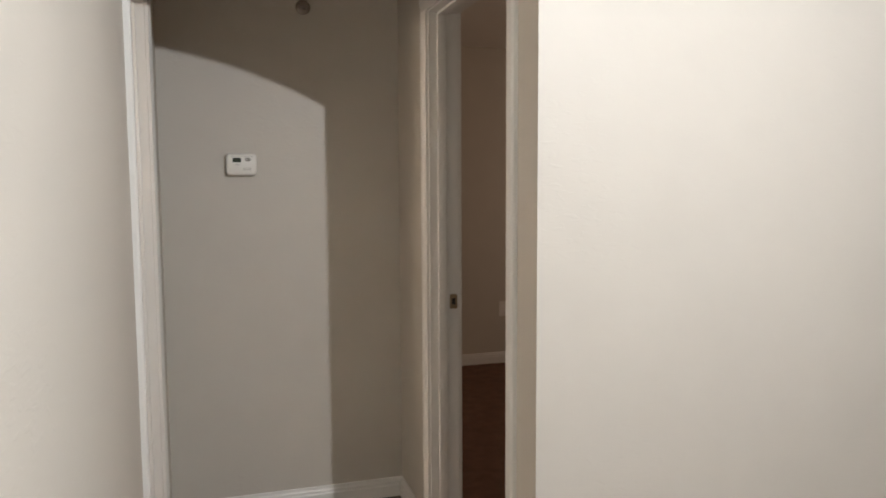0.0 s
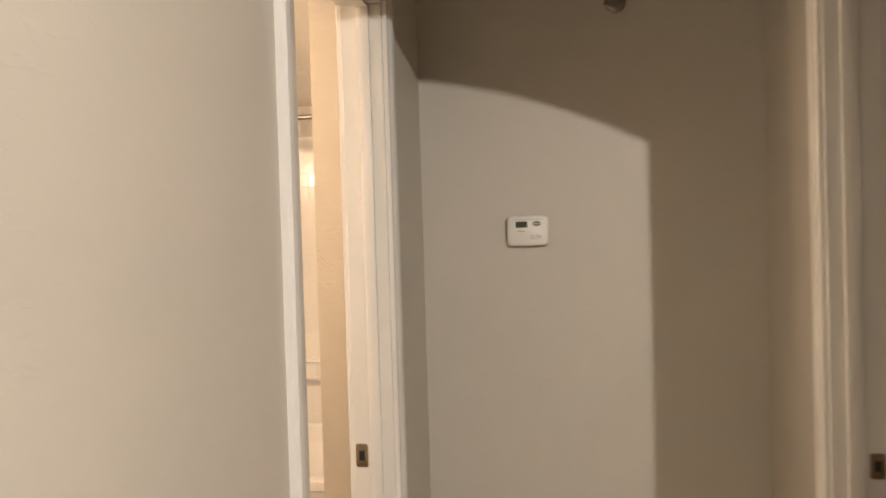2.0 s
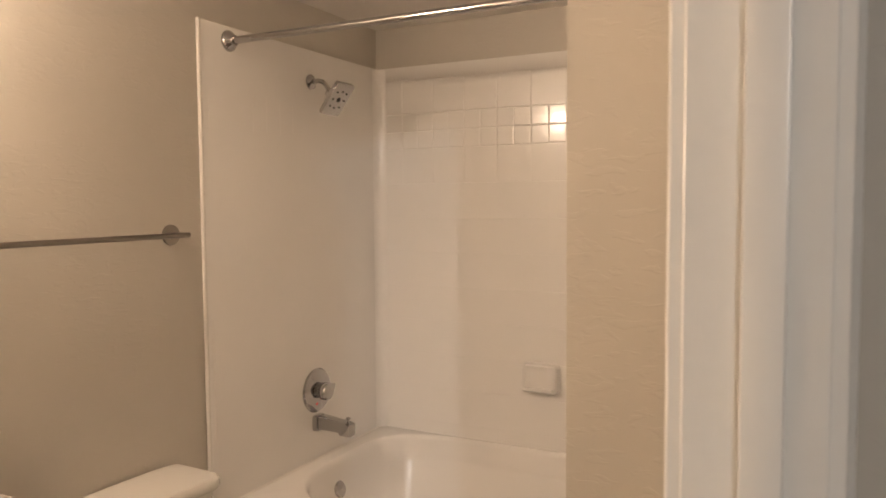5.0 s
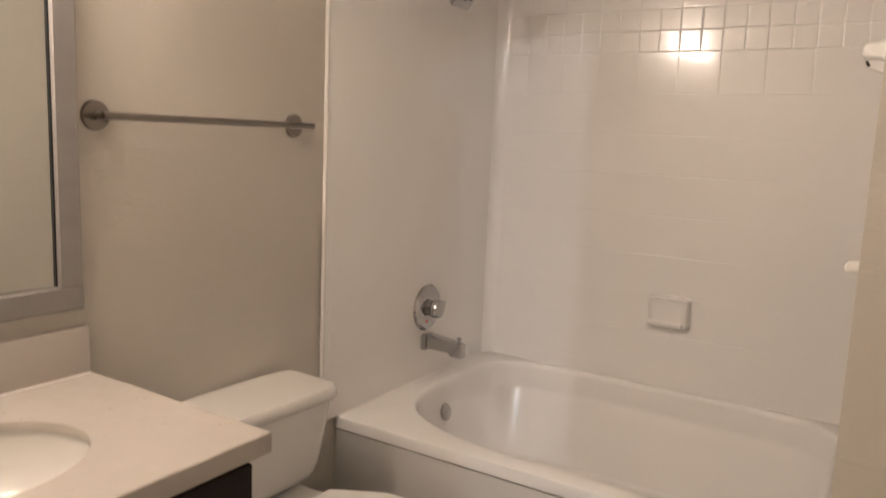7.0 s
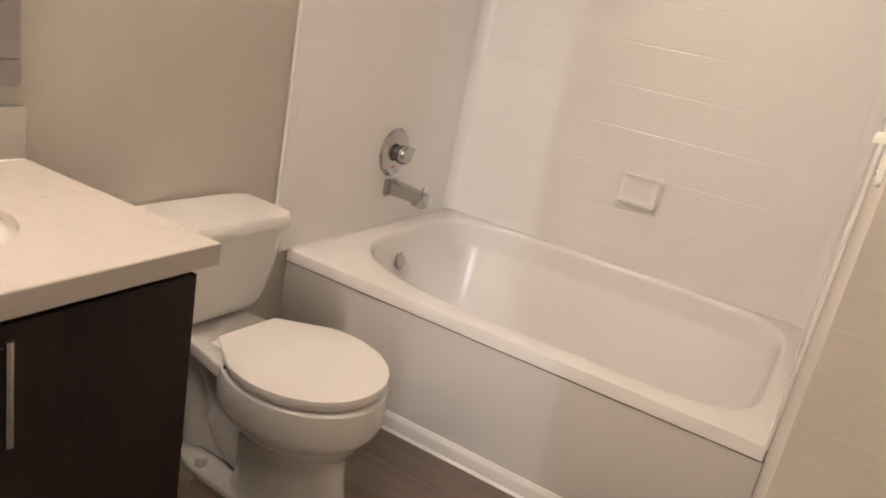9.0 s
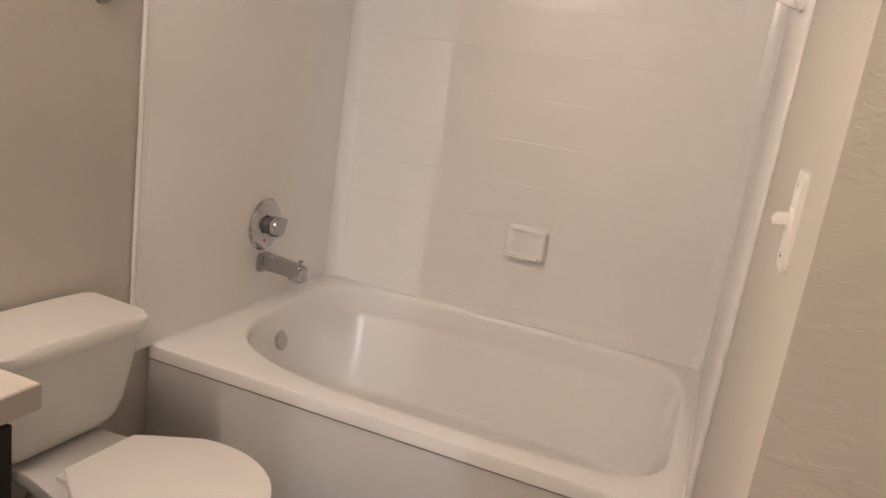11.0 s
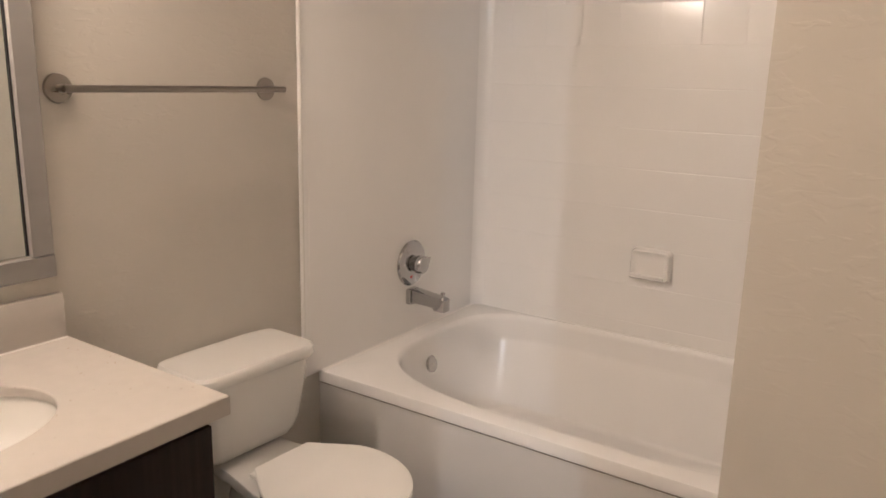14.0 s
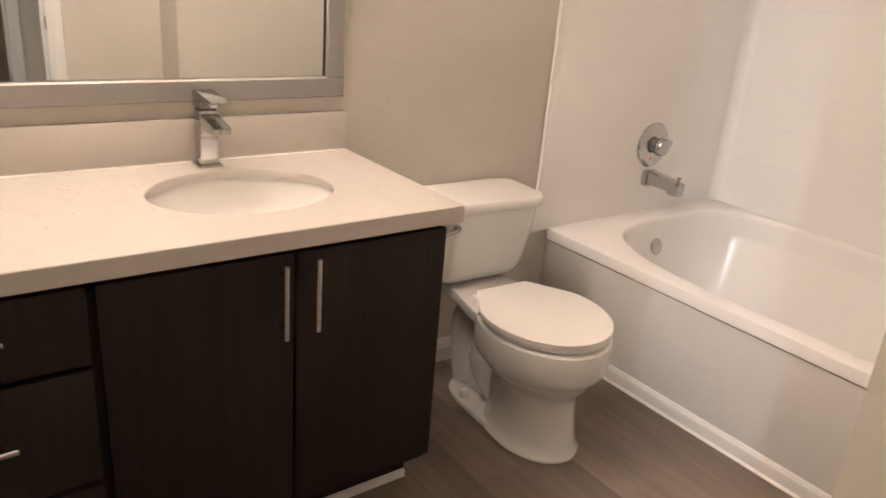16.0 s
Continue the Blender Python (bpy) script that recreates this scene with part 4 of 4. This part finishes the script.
def vanity_light():
    y, z = -1.45, 2.035
    s = thing("vanity_light", "lit four-bulb vanity light above the mirror", "wall lamp", (0, y, z))
    part("back_plate", prism(rounded(0.70, 0.10, 0.02), (0, 0, -0.02), (0.028, 0, -0.02), (0, 1, 0), (0, 0, 1), bevel=0.006), NICKEL, s)
    for d in (-0.27, -0.09, 0.09, 0.27):
        arm = part("arm", tube(spline([(0.02, d, -0.03), (0.08, d, -0.045), (0.135, d, -0.075), (0.15, d, -0.062)]), 0.007, 12), NICKEL, s)
        # unseen cup below each globe, added to cut the light on the counter
        part("shading_cup", lathe([(0.0, -0.068), (0.016, -0.068), (0.028, -0.058), (0.033, -0.038), (0.031, -0.036), (0.0, -0.04)], (0.15, d, 0), (0, 0, 1), 24), NICKEL, arm)
        prof = [(0.0, -0.0445)] + [(0.045 * math.sin(radians(a)), -0.045 * math.cos(radians(a))) for a in range(12, 180, 14)] + [(0.0, 0.045)]
        part("globe", lathe(prof, (0.15, d, 0), (0, 0, 1), 24), BULB_GLASS, arm, "glowing warm glass globe")
    return s


vanity_light()


def ceiling_vent():
    x0, x1, y0, y1 = 0.615, 0.855, -0.30, -0.10
    s = thing("ceiling_vent", "white louvred exhaust grille on the bathroom ceiling", "vent", ((x0 + x1) / 2, (y0 + y1) / 2, CEIL_B))
    o = s.location.copy()
    z = CEIL_B
    part("frame", local(boxes((x0, x1, y0, y0 + 0.022, z - 0.014, z), (x0, x1, y1 - 0.022, y1, z - 0.014, z), (x0, x0 + 0.025, y0 + 0.022, y1 - 0.022, z - 0.014, z), (x1 - 0.025, x1, y0 + 0.022, y1 - 0.022, z - 0.014, z), (x0 + 0.10, x0 + 0.14, y0 + 0.022, y1 - 0.022, z - 0.014, z)), o), TRIM, s, smooth=False)
    part("backing", local(boxes((x0 + 0.02, x1 - 0.02, y0 + 0.02, y1 - 0.02, z - 0.003, z)), o), GAP, s, "dark duct behind the slats", smooth=False)
    for i in range(7):
        y = y0 + 0.035 + i * 0.0215
        part("slat", local(prism([(0, 0), (0.012, -0.010), (0.014, -0.009), (0.002, 0.001)], (x0 + 0.025, y, z - 0.002), (x1 - 0.025, y, z - 0.002), (0, 1, 0), (0, 0, 1)), o), TRIM, s, smooth=False)
    return s


ceiling_vent()


# ---- hall ----
def thermostat():
    x, z = 2.156, 1.502
    s = thing("thermostat", "white wall thermostat with small dark display", "thermostat", (x, WING, z))
    part("wall_plate", prism(rounded(0.114, 0.084, 0.008), (0, 0, 0), (0, -0.008, 0), (1, 0, 0), (0, 0, 1)), CLAD, s)
    body = [[(u * (1 + 0.05 * (1 - (2 * v / h) ** 2)), -d, v * (1 + 0.04 * (1 - (2 * u / w) ** 2))) for u, v in rounded(w, h, 0.013)] for w, h, d in ((0.118, 0.087, 0.006), (0.120, 0.089, 0.010), (0.120, 0.089, 0.022), (0.114, 0.083, 0.029), (0.108, 0.077, 0.031))]
    b = part("housing", loft(body), CLAD, s)
    part("display", prism(rounded(0.034, 0.018, 0.002), (-0.018, -0.0305, 0.018), (-0.018, -0.0318, 0.018), (1, 0, 0), (0, 0, 1)), LCD, b, "small dark display")
    bt = part("mode_button", prism([(0.0125 * math.cos(2 * math.pi * i / 24), 0.0075 * math.sin(2 * math.pi * i / 24)) for i in range(24)], (0.026, -0.0305, 0.020), (0.026, -0.033, 0.020), (1, 0, 0), (0, 0, 1)), INK, b, "dark oval button")
    part("button_bar", boxes((0.015, 0.037, -0.0338, -0.0328, 0.0190, 0.0205)), CLAD, bt, smooth=False)
    for x0, x1, z0, z1 in ((-0.030, -0.008, -0.003, -0.0015), (-0.021, -0.017, 0.0005, 0.0030), (0.006, 0.018, -0.0195, -0.018), (0.022, 0.040, -0.0195, -0.018), (0.008, 0.016, -0.015, -0.0138), (0.024, 0.036, -0.0145, -0.0133), (0.004, 0.040, -0.024, -0.0232)):
        part("print_mark", boxes((x0, x1, -0.0316, -0.0309, z0, z1)), INK, b, smooth=False)
    part("top_groove", boxes((-0.040, 0.044, -0.0314, -0.0308, 0.0318, 0.0326)), INK, b, smooth=False)
    return s


thermostat()


def sprinkler():
    s = thing("fire_sprinkler", "small recessed sidewall fire sprinkler", "sprinkler", (2.423, WING, 2.154))
    part("escutcheon", lathe([(0, 0), (0.030, 0), (0.031, 0.004), (0.024, 0.010), (0.014, 0.012), (0, 0.012)], (0, 0, 0), (0, -1, 0)), NICKEL, s)
    part("body", lathe([(0.010, 0.010), (0.010, 0.024), (0.006, 0.028), (0.004, 0.040), (0, 0.040)], (0, 0, 0), (0, -1, 0), 16), NICKEL, s)
    part("deflector", boxes((-0.016, 0.016, -0.047, -0.043, -0.010, 0.012), bevel=0.001), NICKEL, s)
    for dx in (-0.011, 0.011):
        part("frame_arm", tube([(dx, -0.014, 0), (dx * 1.1, -0.030, 0), (dx * 0.5, -0.044, 0)], 0.0022, 8), NICKEL, s)
    return s


sprinkler()


def outlet():
    s = thing("wall_outlet", "white wall outlet in the bedroom", "outlet", (4.20, 1.32, 0.43))
    pl = part("cover_plate", prism(rounded(0.075, 0.118, 0.006), (0, 0, 0), (0, -0.006, 0), (1, 0, 0), (0, 0, 1), bevel=0.002), CLAD, s)
    for dz in (-0.02, 0.02):
        part("socket_face", prism(rounded(0.034, 0.030, 0.012), (0, -0.005, dz), (0, -0.008, dz), (1, 0, 0), (0, 0, 1)), SEAT, pl)
    return s


outlet()


def ceiling_lamp():
    x, y, z = HALL_LAMP
    s = thing("ceiling_lamp", "lit ceiling lamp in the living room", "ceiling lamp", (x, y, CEIL))
    part("canopy", lathe([(0, 0), (0.10, 0), (0.10, 0.02), (0.03, 0.025), (0.012, 0.03), (0.012, 0.04)], (0, 0, 0), (0, 0, -1)), NICKEL, s)
    return s


ceiling_lamp()

# ---- floor planks, last ----
plank_shapes = {}


def planks(floor, x0, x1, y0, y1, width, length):
    y, row = y0, 0
    while y < y1 - 1e-6:
        w = min(width, y1 - y)
        x = x0 - length * ((row * 0.37) % 1.0)
        while x < x1:
            a, b = max(x, x0), min(x + length, x1)
            if b - a > 0.02:
                key = (round(b - a, 3), round(w, 3))
                if key not in plank_shapes:
                    bm = boxes((-key[0] / 2 + 0.0002, key[0] / 2 - 0.0002, -key[1] / 2 + 0.0002, key[1] / 2 - 0.0002, -0.004, 0.0))
                    up = [e for e in bm.edges if all(v.co.z > -0.001 for v in e.verts)]
                    bmesh.ops.bevel(bm, geom=up, offset=0.0008, segments=1, affect='EDGES')
                    me = bpy.data.meshes.new("plank")
                    bmesh.ops.recalc_face_normals(bm, faces=bm.faces)
                    bm.to_mesh(me)
                    bm.free()
                    me.materials.append(PLANK)
                    plank_shapes[key] = me
                ob = new("plank", plank_shapes[key])
                ob.parent = floor
                ob.location = ((a + b) / 2, y + w / 2, 0)
            x += length
        y += width
        row += 1


planks(floor_bath, WEST, DOOR_OUT, SOUTH, 0.02, 0.152, 0.92)
planks(floor_hall, DOOR_OUT, HALL_E + 0.06, ARCH, WING, 0.152, 0.92)
